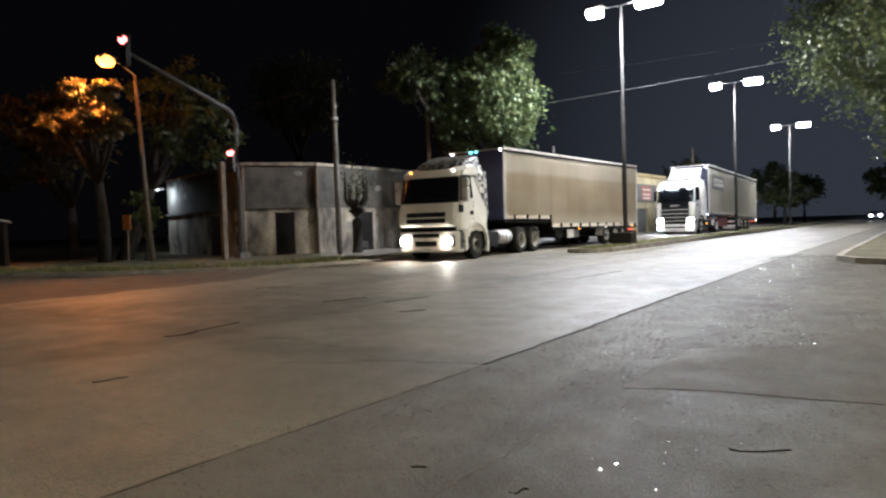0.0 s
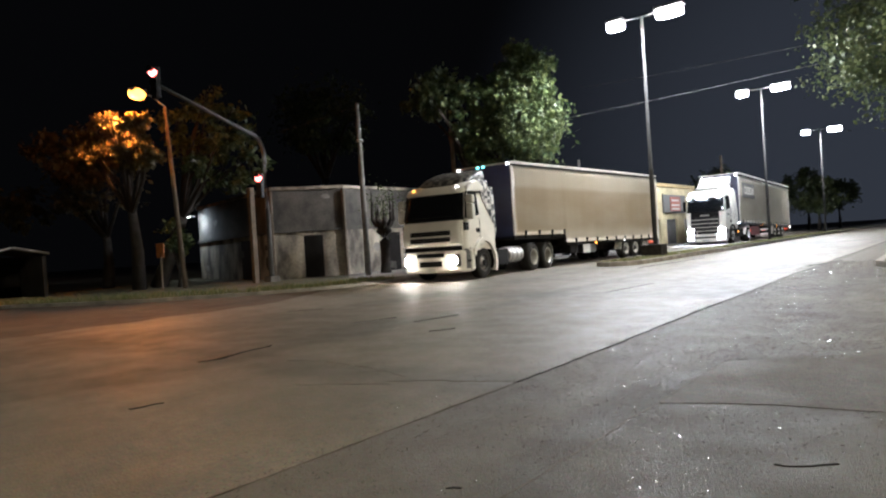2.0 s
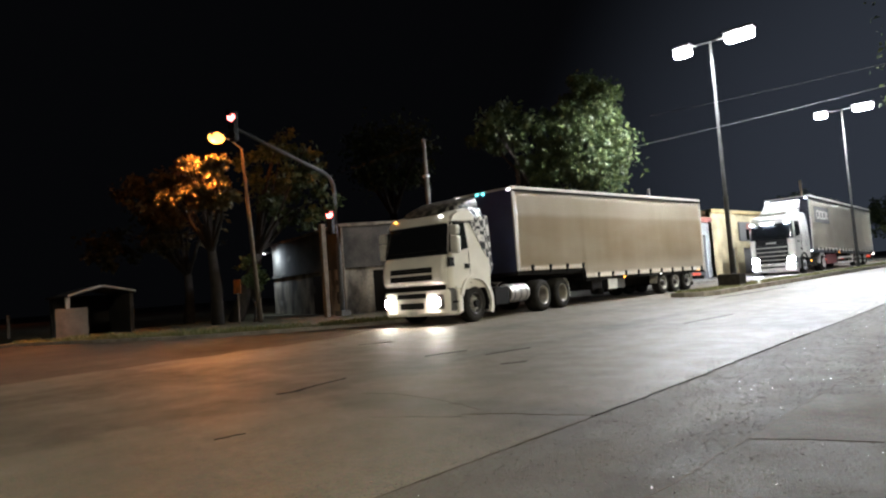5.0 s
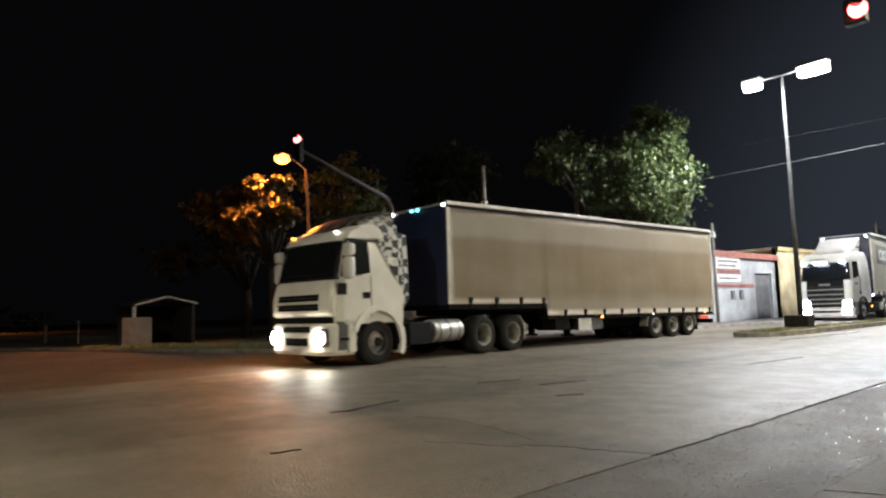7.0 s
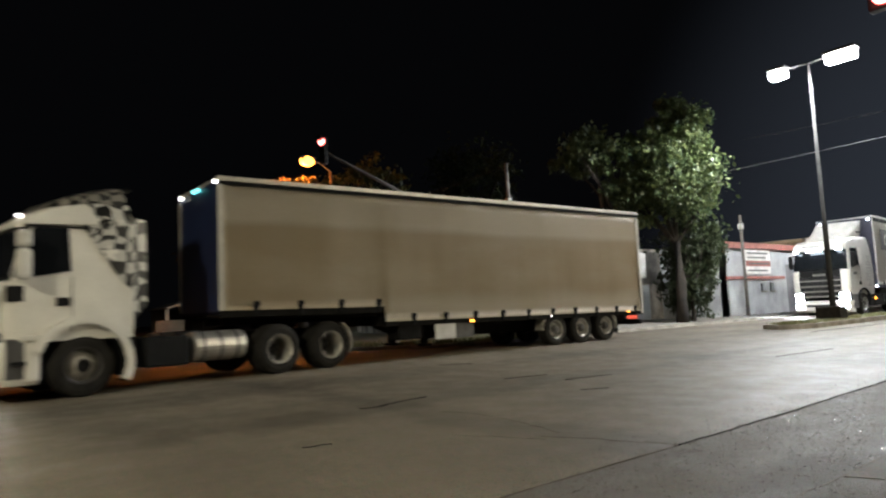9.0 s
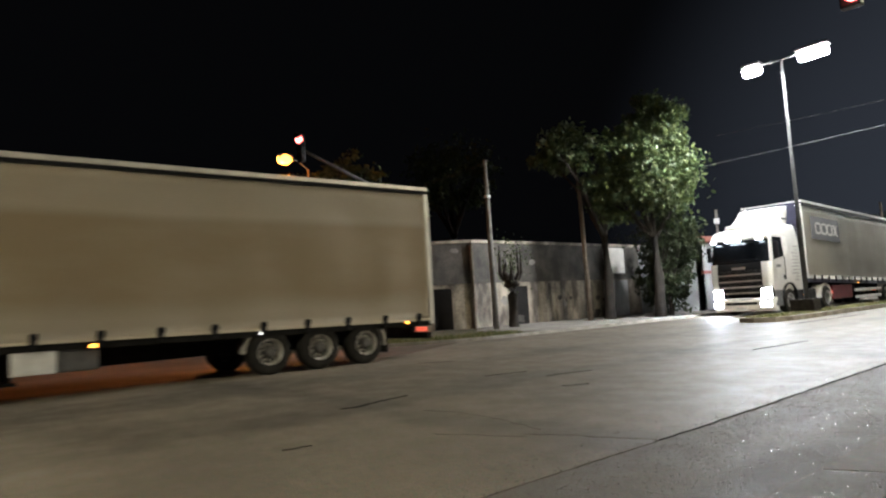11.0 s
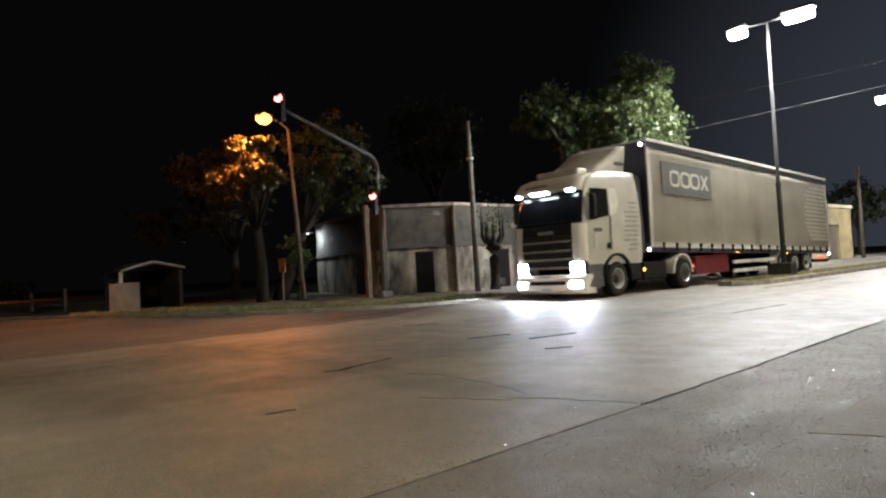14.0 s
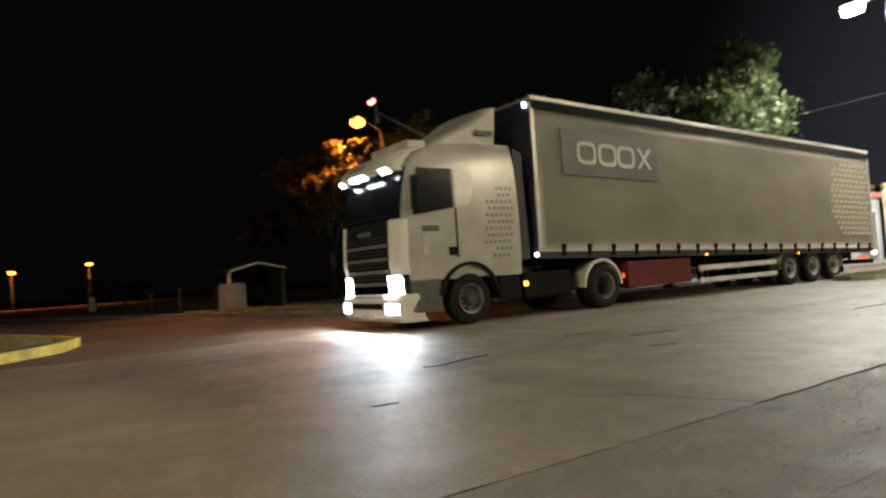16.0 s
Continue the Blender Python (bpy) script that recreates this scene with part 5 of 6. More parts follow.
# --- first truck: white cab with chequered roof and flanks ---
W1, W2 = [], []
t1 = thing("truck_tractor", "white cab-over tractor unit with chequered roof and lit headlights", "truck")
B1 = [(0.95, -1.22, 1.2), (1.3, -1.27, 1.22), (1.95, -1.2, 1.215), (2.5, -1.07, 1.175), (2.86, -0.97, 1.14), (3.02, -0.86, 1.11), (3.16, -0.62, 1.06), (3.27, -0.25, 1.0), (3.34, 0.2, 0.93)]
BUMP1 = [(0.28, -1.31, 1.16), (0.36, -1.37, 1.19), (0.86, -1.39, 1.2), (0.94, -1.37, 1.195), (0.98, -1.32, 1.18)]
R1, BOW1 = 0.26, 0.06
cab_body("cab", B1, 0.82, R1, BOW1, "white_paint", t1, "white painted steel cab")
cab_body("roof_fairing", [(3.1, -0.74, 0.96), (3.3, -0.5, 0.97), (3.46, -0.15, 0.96), (3.58, 0.2, 0.93), (3.65, 0.45, 0.86), (3.67, 0.6, 0.7)], 0.78, 0.3, 0.12, "checker_roof", t1, "black and white chequered roof fairing")
for s in (-1, 1):
    flank = [(s * 1.165, -0.05, 2.95), (s * 1.165, 0.78, 2.95), (s * 1.236, 0.8, 1.75), (s * 1.228, 0.6, 1.95)]
    quad_solid(t1, "chequered_flank", flank if s > 0 else flank[::-1], 0.006, "checker", "chequered flag decal")
    for sy, sz, sr in ((0.42, 2.42, 0.17), (0.2, 2.98, 0.12), (0.6, 2.98, 0.11)):
        bm = bmesh.new()
        xo = 1.245 - 0.055 * (sz - 1.75)
        rim_pts = [(sy + (sr if k % 2 == 0 else sr * 0.42) * math.sin(math.pi * k / 5), sz + (sr if k % 2 == 0 else sr * 0.42) * math.cos(math.pi * k / 5)) for k in range(10)]
        prism(rim_pts, s * (xo - 0.03), s * xo, bm=bm)
        part("star_decal", bm, "white_paint", t1, "white star decal")
    quad_solid(t1, "side_deflector", [(s * 1.12, 0.82, 3.1), (s * 1.1, 1.08, 3.05), (s * 1.16, 1.08, 1.5), (s * 1.2, 0.82, 1.25)], 0.03 * s, "checker", "chequered side air deflector")
    quad_solid(t1, "side_window", [(s * 1.219, -0.95, 1.96), (s * 1.217, -0.2, 2.1), (s * 1.152, -0.22, 2.82), (s * 1.146, -0.74, 2.82)], 0.012 * s, "glass", "dark side window")
    part("door_seam", box(s * 1.205, s * 1.226, -0.185, -0.175, 1.1, 2.0), "grille", t1)
    part("door_handle", box(s * 1.215, s * 1.245, -0.42, -0.22, 1.52, 1.66, 0.01), "plastic", t1, "black door handle recess")
    part("corner_vent", box(s * 1.16, s * 1.225, -1.12, -0.88, 1.6, 1.86, 0.02), "plastic", t1, "black corner panel")
    mir = part("mirror", box(s * 1.34 - 0.13, s * 1.34 + 0.13, -1.02, -0.82, 1.95, 2.44, 0.07), "white_fairing", t1, "white mirror housing")
    part("wide_mirror", box(s * 1.34 - 0.13, s * 1.34 + 0.13, -1.02, -0.82, 2.46, 2.74, 0.07), "white_fairing", mir)
    part("mirror_arm", tube([(s * 1.15, -0.88, 2.72), (s * 1.3, -0.9, 2.6)], 0.025, 8), "plastic", mir)
    fender(t1, s * 0.98, s * 1.29, 0.0, 0.53, 0.69, "white_paint", -24, 160, "white wheel arch", 0.13)
    fender(t1, s * 0.8, s * 1.2, 0.0, 0.53, 0.63, "plastic", -20, 165, "black wheel arch liner", 0.055)
    part("roof_brow", prism([(-0.84, 2.86), (-0.74, 3.02), (-0.42, 3.17), (-0.02, 3.21), (0.16, 3.14), (0.2, 2.9)], s * 0.96, s * 1.19, 0.02), "white_paint", t1, "white roof edge over the door")
    # black strip drawn as the shadow line under the roof brow
    part("brow_shadow", box(s * 1.13, s * 1.172, -0.86, 0.2, 2.83, 2.858), "plastic", t1, "dark strip in place of the roof brow's shadow above the door")
    upper = [(s * 1.125, 0.2, 2.96), (s * 1.125, 0.81, 2.96), (s * 1.03, 0.81, 3.3), (s * 1.03, 0.12, 3.3)]
    quad_solid(t1, "chequered_flank", upper if s > 0 else upper[::-1], 0.006, "checker", "chequered flag decal")
    part("pillar_trim", tube([(s * 1.2, -1.02, 2.0), (s * 1.14, -0.84, 2.82)], 0.03, 8), "plastic", t1, "black windscreen pillar trim")
    part("door_sill", box(s * 1.14, s * 1.245, -0.9, -0.55, 0.98, 1.06, 0.015), "white_fairing", t1)
    part("arch_front", box(s * 0.9, s * 1.25, -0.86, -0.64, 0.32, 0.95, 0.05), "white_paint", t1)
    part("arch_flap", box(s * 0.88, s * 1.22, 0.68, 0.72, 0.2, 0.75), "rubber", t1, "black mud flap")
    part("step_panel", box(s * 0.86, s * 1.2, -1.12, -0.7, 0.38, 1.02, 0.03), "grille", t1, "grey step well")
    part("step", box(s * 1.0, s * 1.24, -1.05, -0.72, 0.6, 0.66), "plastic", t1)
    hl = part("headlamp", box(s * 0.86 - 0.23, s * 0.86 + 0.23, -1.375, -1.1, 0.45, 0.89, 0.09), "grille", t1)
    part("lens", cyl((s * 0.87, -1.385, 0.66), (s * 0.12, -1, 0), 0.145, 0.05, 28, bevel=0.012), "headlight", hl, "lit warm white headlight")
    part("clearance_light", box(s * 0.85 - 0.04, s * 0.85 + 0.04, -0.9, -0.84, 3.02, 3.06, 0.01), "marker_amber" if s < 0 else "marker_white", t1, "small roof marker light")
front_skin("windscreen", B1, (2.0, 2.3, 2.6, 2.82), -0.94, 0.94, 0.012, 0.03, R1, BOW1, "glass", t1, "dark windscreen")
for a, b in ((-0.75, -0.02), (0.0, 0.72)):
    front_skin("wiper", B1, (2.06, 2.09), a, b, 0.04, 0.02, R1, BOW1, "plastic", t1)
front_skin("cowl", B1, (1.94, 2.0), -0.95, 0.95, 0.02, 0.05, R1, BOW1, "plastic", t1, "black cowl under the windscreen")
front_skin("sun_visor", B1, (2.82, 2.9, 3.0), -0.99, 0.99, (0.06, 0.06, 0.02), 0.06, R1, BOW1, "white_paint", t1, "white roof edge above the windscreen")
front_skin("front_flap", B1, (1.13, 1.2, 1.5, 1.85, 1.93), -0.93, 0.93, (0.05, 0.09, 0.11, 0.06, 0.02), 0.1, R1, BOW1, "white_paint", t1, "white front flap")
for z in (1.34, 1.55):
    front_skin("grille_slot", B1, (z - 0.075, z + 0.075), -0.62, 0.62, 0.118, 0.06, R1, BOW1, "plastic", t1, "dark grille slot")
    front_skin("slot_lip", B1, (z - 0.005, z + 0.005), -0.6, 0.6, 0.13, 0.03, R1, BOW1, "grille", t1)
front_skin("lower_grille", B1, (0.97, 1.12), -0.9, 0.9, 0.06, 0.08, R1, BOW1, "plastic", t1, "dark grille")
front_skin("bumper", BUMP1, (0.28, 0.36, 0.86, 0.94, 0.98), -1.0, 1.0, 0.0, 0.35, R1, BOW1, "white_paint", t1, "white front bumper")
front_skin("bumper_slot", BUMP1, (0.78, 0.92), -0.44, 0.44, 0.012, 0.06, R1, BOW1, "plastic", t1)
front_skin("bumper_slot", BUMP1, (0.48, 0.66), -0.36, 0.36, 0.012, 0.06, R1, BOW1, "plastic", t1)
part("number_plate", box(-0.2, 0.2, -1.41, -1.37, 0.32, 0.42), "plate", t1, "blank number plate")
part("undertray", box(-0.9, 0.9, -0.9, 0.6, 0.35, 1.0), "chassis", t1)
for s in (-1, 1):
    part("frame_rail", box(s * 0.38, s * 0.48, -0.9, 5.6, 0.62, 0.9), "chassis", t1, "black frame rail")
    part("battery_box", box(s * 0.7, s * 1.18, 1.05, 1.85, 0.38, 0.92, 0.03), "plastic", t1, "black battery box")
    tank = part("fuel_tank", cyl((s * 0.9, 2.52, 0.68), (0, 1, 0), 0.29, 1.1, 24, bevel=0.03), "steel", t1, "round aluminium tank", smooth=False)
    for y in (2.17, 2.52, 2.87):
        part("band", cyl((s * 0.9, y, 0.68), (0, 1, 0), 0.298, 0.05, 24), "grille", tank)
    for y in (3.79, 5.12):
        W1.append((wheel(t1, s * 1.0, y, 0.52, 0.5, "rim", s, True), 0.52))
    W1.append((wheel(t1, s * 1.05, 0, 0.52, 0.32, "rim_dark", s, False, "rim"), 0.52))
    fender(t1, s * 0.78, s * 1.2, 5.12, 0.52, 0.6, "rim", -20, 50, "grey mudguard", 0.03)
part("fifth_wheel", cyl((0, 4.45, 1.0), (0, 0, 1), 0.5, 0.12, 24), "chassis", t1)
part("crossmember", box(-0.4, 0.4, 4.25, 4.65, 0.62, 0.95), "chassis", t1)
for y in (0, 3.79, 5.12):
    part("axle", cyl((0, y, 0.52), (1, 0, 0), 0.1, 1.7, 10), "chassis", t1)


tr1 = semi_trailer("cream tarpaulin curtain-sided trailer with a blue front wall", 2.27, 16.45, 4.08, 4.14, 1.36, 1.22, 1.25, "curtain", "navy", 6.19, (12.16, 13.32, 14.48), 0.46, W1)
part("spare_carrier", box(0.6, 1.2, 8.2, 9.0, 0.45, 0.85, 0.03), "grille", tr1)
part("side_placard", box(1.2, 1.24, 7.7, 8.35, 0.45, 0.95, 0.01), "plate", tr1, "pale metal placard")
part("toolbox", box(0.7, 1.2, 6.6, 7.3, 0.5, 0.9, 0.03), "chassis", tr1, "black toolbox")
for x, m in ((-1.1, "marker_white"), (-0.2, "marker_teal"), (0.05, "marker_teal"), (1.15, "marker_white")):
    part("front_marker", box(x - 0.05, x + 0.05, 2.22, 2.26, 3.97, 4.03, 0.005), m, tr1, "small front marker light")
for y, m in ((8.9, "marker_amber"), (12.0, "marker_white"), (15.65, "marker_amber")):
    part("side_marker", box(1.255, 1.28, y - 0.05, y + 0.05, 0.83, 0.89, 0.005), m, tr1, "lit side marker")

# --- second truck: white cab with cold lights, grey curtain trailer ---
t2 = thing("truck_tractor", "white cab-over tractor unit with cold white lights and roof deflector", "truck")
B2 = [(1.0, -1.66, 1.3), (1.4, -1.74, 1.34), (2.3, -1.72, 1.345), (2.8, -1.64, 1.32), (3.36, -1.5, 1.27), (3.62, -1.32, 1.24), (3.8, -1.05, 1.2), (3.92, -0.55, 1.17), (3.98, 0.05, 1.12)]
VIS2 = [(3.3, -1.78, 1.24), (3.36, -1.82, 1.25), (3.52, -1.74, 1.25), (3.7, -1.56, 1.23), (3.84, -1.15, 1.2)]
BUMP2 = [(0.18, -1.72, 1.3), (0.28, -1.82, 1.33), (0.68, -1.83, 1.345), (0.76, -1.78, 1.34)]
R2, BOW2 = 0.2, 0.06
cab_body("cab", B2, 1.5, R2, BOW2, "dimmed_white", t2, "white steel cab, colour darkened for the weak light on it")
cab_body("roof_deflector", [(3.9, -0.75, 0.98), (4.1, -0.42, 1.0), (4.35, 0.1, 1.04), (4.6, 0.52, 1.07), (4.8, 0.78, 1.09), (4.86, 0.9, 1.08)], 1.2, 0.2, 0.16, "white_fairing", t2, "white roof air deflector")
part("roof_hatch", box(-0.8, 0.8, -1.05, -0.55, 3.85, 4.06, 0.05), "white_fairing", t2, "white roof light box")
front_skin("sun_visor", VIS2, (3.3, 3.36, 3.52, 3.7, 3.84), -1.0, 1.0, 0.0, 0.1, R2, BOW2, "white_paint", t2, "white sun visor with built-in lights")
for a, b in ((-0.95, -0.78), (-0.4, 0.16), (0.7, 0.9)):
    front_skin("visor_light", VIS2, (3.26, 3.35), a, b, 0.012, 0.08, R2, BOW2, "marker_cold", t2, "cold white visor light")
front_skin("visor_lettering", VIS2, (3.5, 3.57), -0.6, 0.1, 0.006, 0.03, R2, BOW2, "grille", t2, "dark lettering bar")
front_skin("windscreen", B2, (2.3, 2.6, 3.0, 3.38), -0.96, 0.96, 0.012, 0.03, R2, BOW2, "glass", t2, "dark windscreen")
for a, b in ((-0.8, -0.05), (0.0, 0.75)):
    front_skin("wiper", B2, (2.37, 2.4), a, b, 0.04, 0.02, R2, BOW2, "plastic", t2)
front_skin("grille_panel", B2, (1.0, 1.4, 1.9, 2.3), -0.72, 0.72, (0.05, 0.06, 0.06, 0.03), 0.08, R2, BOW2, "plastic", t2, "black grille panel")
for z in (0.98, 1.24, 1.5, 1.78):
    front_skin("grille_bar", B2, (z - 0.035, z + 0.035), -0.69, 0.69, 0.095, 0.05, R2, BOW2, "steel", t2, "pale grille bar")
    for k in range(2):
        front_skin("grille_rib", B2, (z + 0.1 + 0.07 * k, z + 0.115 + 0.07 * k), -0.68, 0.68, 0.075, 0.03, R2, BOW2, "grille", t2)
front_skin("badge", B2, (2.02, 2.12), -0.22, 0.22, 0.07, 0.02, R2, BOW2, "steel", t2, "plain metal badge bar")
front_skin("bumper", BUMP2, (0.18, 0.28, 0.68, 0.76), -1.0, 1.0, 0.0, 0.4, R2, BOW2, "white_paint", t2, "white front bumper")
front_skin("bumper_grille", BUMP2, (0.46, 0.72), -0.52, 0.52, 0.012, 0.06, R2, BOW2, "plastic", t2)
for s in (-1, 1):
    lo, hi = sorted((s * 0.7, s * 1.0))
    front_skin("corner_panel", B2, (1.16, 1.4, 1.9, 2.29), lo, hi, (0.05, 0.05, 0.045, 0.03), 0.07, R2, BOW2, "white_paint", t2, "white corner deflector")
    lo, hi = sorted((s * 0.64, s * 0.99))
    hl = front_skin("headlamp", B2, (0.74, 1.0, 1.16), lo, hi, 0.07, 0.25, R2, BOW2, "plastic", t2)
    lo, hi = sorted((s * 0.66, s * 0.95))
    front_skin("lens", B2, (0.77, 1.0, 1.13), lo, hi, 0.085, 0.05, R2, BOW2, "headlight_cold", hl, "dazzling cold white headlight")
    lo, hi = sorted((s * 0.6, s * 0.96))
    fl = front_skin("fog_lamp", BUMP2, (0.33, 0.61), lo, hi, 0.01, 0.05, R2, BOW2, "plastic", t2)
    lo, hi = sorted((s * 0.62, s * 0.94))
    front_skin("lens", BUMP2, (0.36, 0.58), lo, hi, 0.018, 0.04, R2, BOW2, "fog_cold", fl, "lit cold fog lamp")
    part("deflector_lettering", box(s * 1.05, s * 1.09, 0.62, 1.1, 4.2, 4.3), "sign_grey", t2, "dark lettering bar")
part("number_plate", box(-0.26, 0.26, -1.85, -1.8, 0.24, 0.36), "plate", t2, "blank number plate")
for s in (-1, 1):
    quad_solid(t2, "side_window", [(s * 1.352, -1.34, 2.36), (s * 1.348, -0.32, 2.52), (s * 1.29, -0.3, 3.36), (s * 1.29, -1.16, 3.36)], 0.012 * s, "glass", "dark side window")
    # rear window frame in a paler colour that carries its C-shaped reflection
    quad_solid(t2, "window_frame", [(s * 1.352, -0.27, 2.52), (s * 1.345, 0.1, 2.6), (s * 1.31, 0.3, 3.0), (s * 1.29, 0.15, 3.38), (s * 1.289, -0.25, 3.38)], 0.01 * s, "white_fairing", "rear quarter frame, painted white for its bright reflection")
    part("door_seam", box(s * 1.35, s * 1.372, -0.28, -0.26, 1.45, 2.5), "plastic", t2)
    part("door_handle", box(s * 1.355, s * 1.385, -0.5, -0.28, 1.5, 1.68, 0.01), "plastic", t2, "black door handle recess")
    part("door_badge", box(s * 1.36, s * 1.37, -1.15, -0.72, 2.02, 2.14, 0.003), "sign_grey", t2, "dark door sticker")
    part("door_badge", box(s * 1.36, s * 1.37, -1.15, -1.0, 1.55, 1.95, 0.003), "decal_faint", t2, "dark vertical sticker")
    mi = part("mirror", box(s * 1.5 - 0.1, s * 1.5 + 0.1, -1.42, -1.27, 2.45, 3.15, 0.06), "plastic", t2, "dark mirror housing")
    part("mirror_arm", tube([(s * 1.27, -1.25, 3.2), (s * 1.46, -1.34, 3.1)], 0.025, 8), "plastic", mi)
    quad_solid(t2, "side_deflector", [(s * 1.26, 1.5, 3.9), (s * 1.22, 1.8, 3.8), (s * 1.3, 1.8, 1.35), (s * 1.34, 1.52, 1.3)], 0.03 * s, "navy_dark", "dark side air deflector")
    fender(t2, s * 0.95, s * 1.4, 0.0, 0.56, 0.72, "plastic", 8, 172, "black wheel arch", 0.07)
    part("step_panel", box(s * 0.9, s * 1.33, -1.5, -0.72, 0.35, 1.05, 0.04), "grille", t2, "grey step well")
    part("frame_rail", box(s * 0.4, s * 0.5, -1.0, 5.0, 0.65, 0.95), "chassis", t2)
    part("side_tank", box(s * 0.75, s * 1.28, 1.6, 3.1, 0.4, 1.02, 0.08), "chassis", t2, "dark side tank cover")
    part("side_skirt", box(s * 1.2, s * 1.3, 0.85, 1.45, 0.45, 1.0, 0.03), "plastic", t2)
    part("side_marker", box(s * 1.3, s * 1.325, 1.55, 1.65, 0.72, 0.82, 0.005), "marker_amber", t2, "amber side marker")
    part("side_marker", box(s * 1.3, s * 1.325, 4.86, 4.94, 0.7, 0.82, 0.005), "marker_red", t2, "red side marker")
    W2.append((wheel(t2, s * 1.18, 0, 0.55, 0.34, "rim_silver", s), 0.55))
    W2.append((wheel(t2, s * 1.1, 4.15, 0.55, 0.55, "rim_silver", s, True), 0.55))
    fender(t2, s * 0.85, s * 1.33, 4.15, 0.55, 0.62, "white_fairing", 0, 180, "white plastic mudguard", 0.07)
    # grey lozenges thinning out towards the door
    for r in range(11):
        z = 1.45 + 0.15 * r
        for k in range(6):
            y0 = 0.42 + 0.02 * r + 0.13 * k + 0.065 * (r % 2)
            if y0 > 1.28 or k < 2 and r in (0, 1, 9, 10):
                continue
            xb = 1.352 if z < 2.4 else 1.352 - 0.06 * (z - 2.3)
            part("pattern_decal", prism([(y0, z), (y0 + 0.045, z - 0.05), (y0 + 0.09, z), (y0 + 0.045, z + 0.05)], s * (xb - 0.006), s * xb), "decal_grey", t2, "faint grey lozenge decal")
part("undertray", box(-1.0, 1.0, -1.1, 0.7, 0.4, 1.2), "chassis", t2)
part("fifth_wheel", cyl((0, 4.0, 1.12), (0, 0, 1), 0.5, 0.14, 24), "chassis", t2)
part("crossmember", box(-0.42, 0.42, 3.8, 4.2, 0.65, 1.06), "chassis", t2)
part("cab_back", box(-1.15, 1.15, 1.5, 1.56, 1.3, 3.8), "navy_dark", t2)
for y in (0, 4.15):
    part("axle", cyl((0, y, 0.55), (1, 0, 0), 0.1, 2.0, 10), "chassis", t2)

tr2 = semi_trailer("grey tarpaulin curtain-sided trailer with a dark sign panel", 2.05, 18.85, 5.14, 4.6, 1.48, 0.98, 1.36, "curtain_grey", "navy_dark", None, (12.9, 14.35, 15.75), 0.52, W2, 0.2)
xs = 1.36 + 0.024
tilt = (4.6 - 5.14) / 16.8


def on_side(y, z):
    return z + tilt * (y - 2.05)


def side_plate(name, y0, y1, z0, z1, x, material, label=""):
    return part(name, prism([(y0, on_side(y0, z0)), (y1, on_side(y1, z0)), (y1, on_side(y1, z1)), (y0, on_side(y0, z1))], x, x + 0.008), material, tr2, label)


side_plate("sign_panel", 2.95, 6.5, 3.35, 4.48, xs, "sign_grey", "dark grey sign panel")


def ring_shape(yc, zc, ry, rz, wide, x):
    """A rounded flat ring on the curtain."""
    bm = bmesh.new()
    rows = []
    for k in range(32):
        a = 2 * math.pi * k / 32
        c, q = math.cos(a), math.sin(a)
        c, q = math.copysign(abs(c) ** 0.55, c), math.copysign(abs(q) ** 0.55, q)
        col = []
        for xx, g in ((x, 0), (x, wide), (x + 0.008, wide), (x + 0.008, 0)):
            y = yc + c * (ry - g)
            col.append(bm.verts.new((xx, y, on_side(y, zc + q * (rz - g)))))
        rows.append(col)
    for a, b in zip(rows, rows[1:] + rows[:1]):
        for k in range(4):
            bm.faces.new((a[k], a[(k + 1) % 4], b[(k + 1) % 4], b[k]))
    bmesh.ops.recalc_face_normals(bm, faces=bm.faces)
    return part("sign_shape", bm, "sign_light", tr2, "pale plain ring shape")


for yc in (3.8, 4.55, 5.25):
    ring_shape(yc, 3.92, 0.34, 0.29, 0.1, xs + 0.01)
for u in (0, 1):
    bm = prism([(5.66, on_side(5.66, 3.65 + 0.54 * u)), (5.8, on_side(5.8, 3.65 + 0.54 * u)), (6.26, on_side(6.26, 4.19 - 0.54 * u)), (6.12, on_side(6.12, 4.19 - 0.54 * u))], xs + 0.01 + 0.002 * u, xs + 0.02 + 0.002 * u)
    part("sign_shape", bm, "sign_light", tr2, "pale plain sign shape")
for s in (-1, 1):
    part("side_box", box(s * 0.75, s * 1.3, 5.1, 7.75, 0.42, 1.1, 0.03), "maroon", tr2, "dark red side box")
    for z in (0.42, 0.78):
        part("underrun_bar", box(s * 1.28, s * 1.34, 8.1, 12.1, z - 0.07, z + 0.07, 0.015), "rail", tr2, "pale side underrun bar")
    for y in (8.5, 10.1, 11.7):
        part("underrun_bracket", box(s * 1.2, s * 1.28, y - 0.04, y + 0.04, 0.32, 1.0), "chassis", tr2)
    part("corner_light", box(s * 1.2 - 0.04, s * 1.2 + 0.04, 2.0, 2.045, 4.92, 5.02, 0.01), "marker_cold", tr2, "cold marker light")
    part("corner_light", box(s * 1.28 - 0.035, s * 1.28 + 0.035, 1.99, 2.045, 1.38, 1.45, 0.01), "marker_cold", tr2, "cold marker light")
for y in (8.4, 13.4, 18.5):
    part("side_marker", box(1.37, 1.395, y - 0.04, y + 0.04, on_side(y, 1.36) - 0.02, on_side(y, 1.36) + 0.02, 0.005), "marker_amber", tr2, "small amber side marker")
part("rear_marker", box(1.3, 1.38, 18.8, 18.9, 0.75, 0.88, 0.01), "marker_white", tr2)
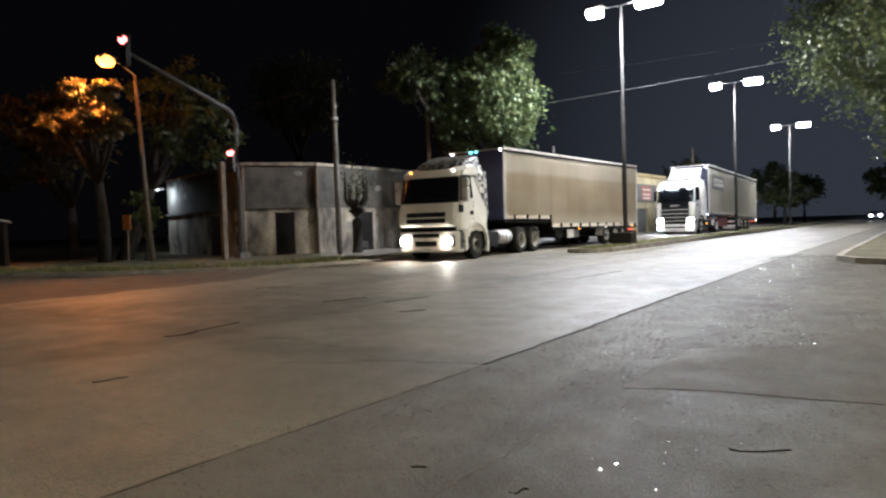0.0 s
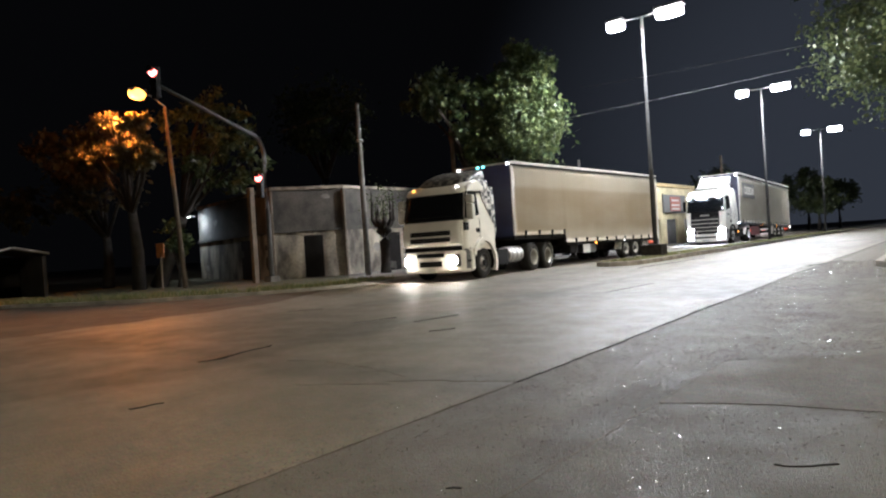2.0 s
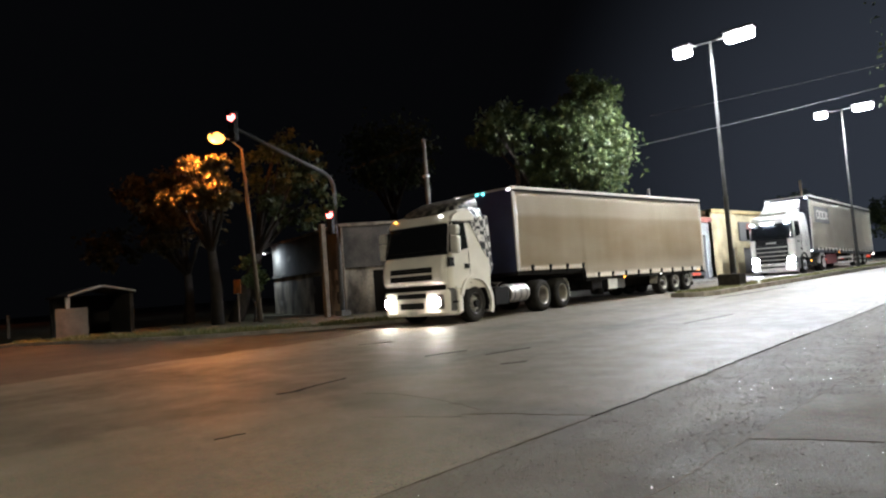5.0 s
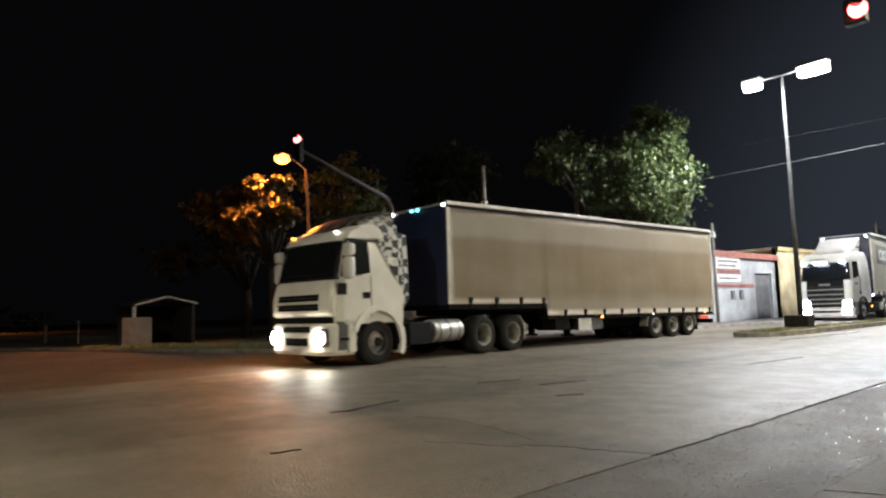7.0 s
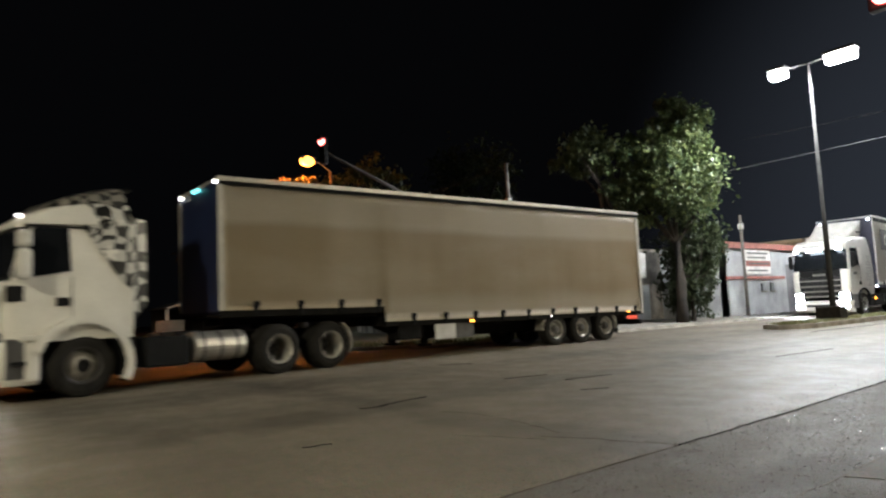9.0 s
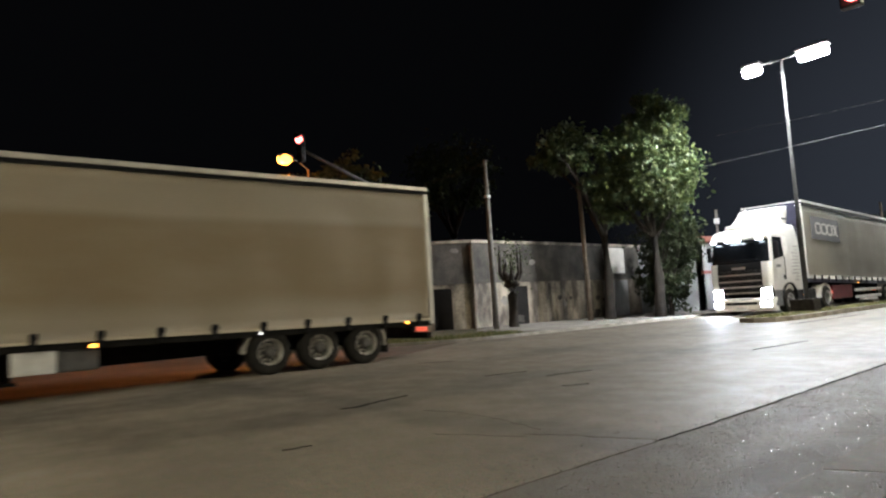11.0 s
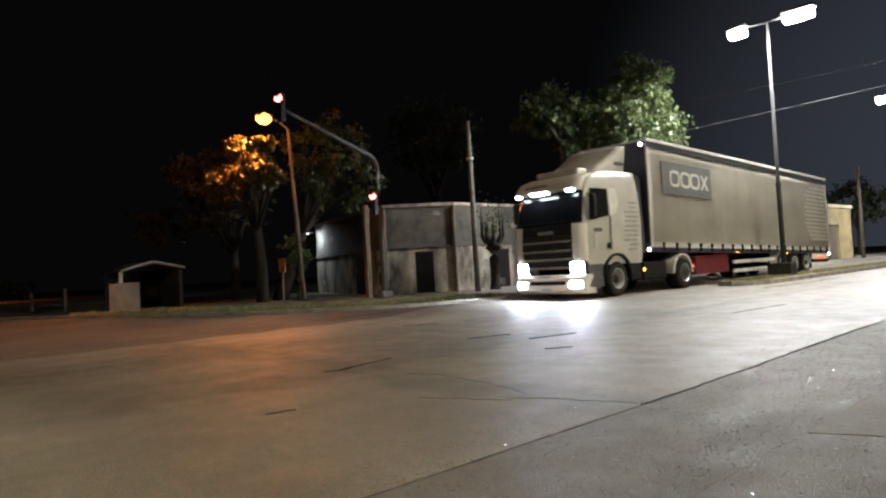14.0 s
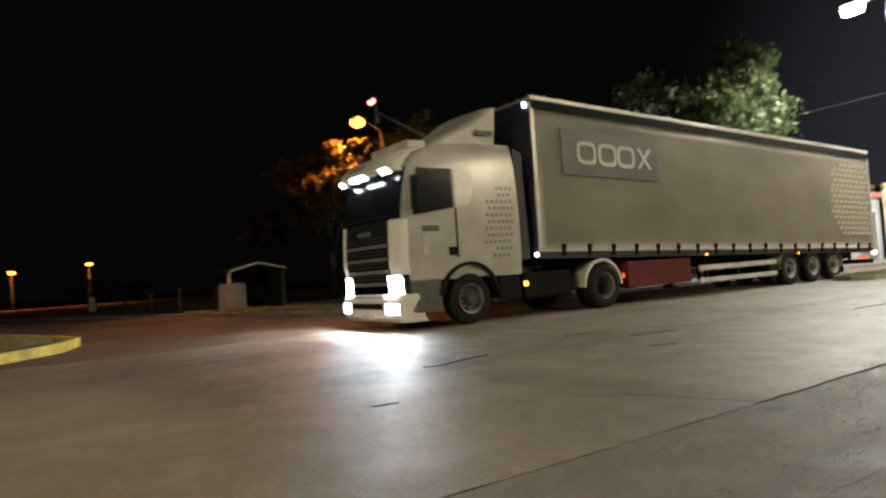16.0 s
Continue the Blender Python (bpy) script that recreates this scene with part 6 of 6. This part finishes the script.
# field of pale oval reflectors near the rear, round on one side
bm = bmesh.new()
for i in range(9):
    for j in range(14):
        y, z = 15.95 + 0.32 * i + 0.16 * (j % 2), 1.55 + 0.19 * j
        if ((y - 18.0) / 2.1) ** 2 + ((z - 2.75) / 1.45) ** 4 > 1 or y > 18.6:
            continue
        zc = on_side(y, z + 0.5)
        prism([(y + 0.125 * math.cos(math.pi * k / 5), zc + 0.062 * math.sin(math.pi * k / 5)) for k in range(10)], xs, xs + 0.006, bm=bm)
part("reflector_pattern", bm, "curtain_patch", tr2, "pale pattern of small ovals on the curtain")

# --- a far car with its lights on ---
car = thing("car", "far small car with its headlights on", "car", place=(-6.2, 118, 0))
part("body", prism([(-2, 0.35), (-2.05, 0.8), (-1.1, 0.95), (-0.4, 1.4), (1.2, 1.42), (1.9, 0.95), (2.0, 0.4)], -0.82, 0.82, 0.06), "grey_door", car)
for s in (-1, 1):
    part("headlight", box(s * 0.6 - 0.15, s * 0.6 + 0.15, -2.09, -2.0, 0.62, 0.8, 0.02), "headlight_cold", car, "lit headlight")
    for y in (-1.25, 1.25):
        part("wheel", cyl((s * 0.74, y, 0.31), (1, 0, 0), 0.31, 0.2, 20), "rubber", car)

# ---- movement ----
# seconds, near side of the truck, front axle along the street
RUN1 = [(0, -13.0, 19.27), (0.5, -13.0, 19.06), (1, -13.0, 18.82), (1.5, -13.0, 18.48), (2, -13.0, 18.04), (2.5, -13.0, 17.57), (3, -13.0, 17.06), (3.5, -13.0, 16.57), (4, -13.0, 16.03), (5, -13.0, 14.2), (6, -13.0, 11.85), (6.5, -13.0, 10.5), (7, -13.0, 8.98), (7.5, -13.0, 7.39), (8, -13.0, 5.72), (8.5, -13.0, 4.02), (9, -13.0, 2.23), (10, -12.9, -1.75), (11, -12.55, -6.35), (11.5, -12.3, -8.63), (12, -12.08, -11.25), (12.5, -11.95, -13.8), (13, -11.9, -16.4), (14, -11.9, -21.8), (15, -11.9, -27.5), (16, -11.9, -33.3)]
RUN2 = [(0, -13.2, 49.4), (1, -13.2, 49.4), (2, -13.2, 49.35), (2.5, -13.2, 49.05), (3, -13.2, 48.55), (3.5, -13.2, 48.1), (4, -13.2, 47.6), (5, -13.1, 46.3), (6.5, -12.95, 44.0), (7, -12.9, 42.85), (7.5, -12.85, 41.5), (8, -12.8, 40.2), (9, -12.7, 37.2), (10, -12.5, 33.8), (11, -12.2, 30.2), (11.5, -12.1, 28.3), (12, -12.0, 26.5), (12.5, -11.95, 24.55), (13, -11.9, 22.3), (13.5, -11.8, 20.05), (14, -11.7, 17.6), (14.5, -11.65, 15.25), (15, -11.6, 12.95), (15.5, -11.55, 10.6), (16, -11.5, 8.15)]

SWING = [(0, 6, 0), (4, 6.3, 0), (6.5, 6.3, 0), (7.5, 6.6, 0), (8.5, 8.3, 0), (9, 8.6, 0), (10, 8, 0), (11.5, 4, 0), (13, 1, 0), (16, 0, 0)]


def glide(run, t):
    """The place at t, along a smooth curve through the rows."""
    ts = [r[0] for r in run]
    i = max(0, min(len(ts) - 2, sum(1 for v in ts if v <= t) - 1))

    def slope(k, c):
        if k == 0:
            return (run[1][c] - run[0][c]) / (ts[1] - ts[0])
        if k == len(ts) - 1:
            return (run[-1][c] - run[-2][c]) / (ts[-1] - ts[-2])
        return (run[k + 1][c] - run[k - 1][c]) / (ts[k + 1] - ts[k - 1])

    h = ts[i + 1] - ts[i]
    u = (t - ts[i]) / h
    out = []
    for c in (1, 2):
        a, b, ma, mb = run[i][c], run[i + 1][c], slope(i, c) * h, slope(i + 1, c) * h
        out.append((2 * u ** 3 - 3 * u ** 2 + 1) * a + (u ** 3 - 2 * u ** 2 + u) * ma + (-2 * u ** 3 + 3 * u ** 2) * b + (u ** 3 - u ** 2) * mb)
    return out


def motions():
    for tractor, trailer, run, half, wheels in ((t1, tr1, RUN1, 1.25, W1), (t2, tr2, RUN2, 1.36, W2)):
        rows = []
        heads = []
        for k in range(65):
            x, y = glide(run, k * 0.25)
            rows.append((k * 0.25, pose(x - half, y, 0)))
            # the first tractor swings out to the near side as it passes the crossing
            a = glide(SWING, k * 0.25)[0] if run is RUN1 else 0.0
            pin, plate = (3.96, 4.45) if run is RUN1 else (4.0, 4.0)
            heads.append((k * 0.25, pose(x - half, y, 0) @ pose(0, pin, 0) @ pose(0, 0, 0, 0, 0, a) @ pose(0, -plate, 0)))
        walk(tractor, heads)
        walk(trailer, rows)
        start = glide(run, 0)[1]
        for w, r in wheels:
            x, y, z = w.location
            turns = []
            for k in range(161):
                t = k * 0.1
                turns.append((t, pose(x, y, z, math.degrees((start - glide(run, t)[1]) / r), 0, 0)))
            walk(w, turns)


motions()
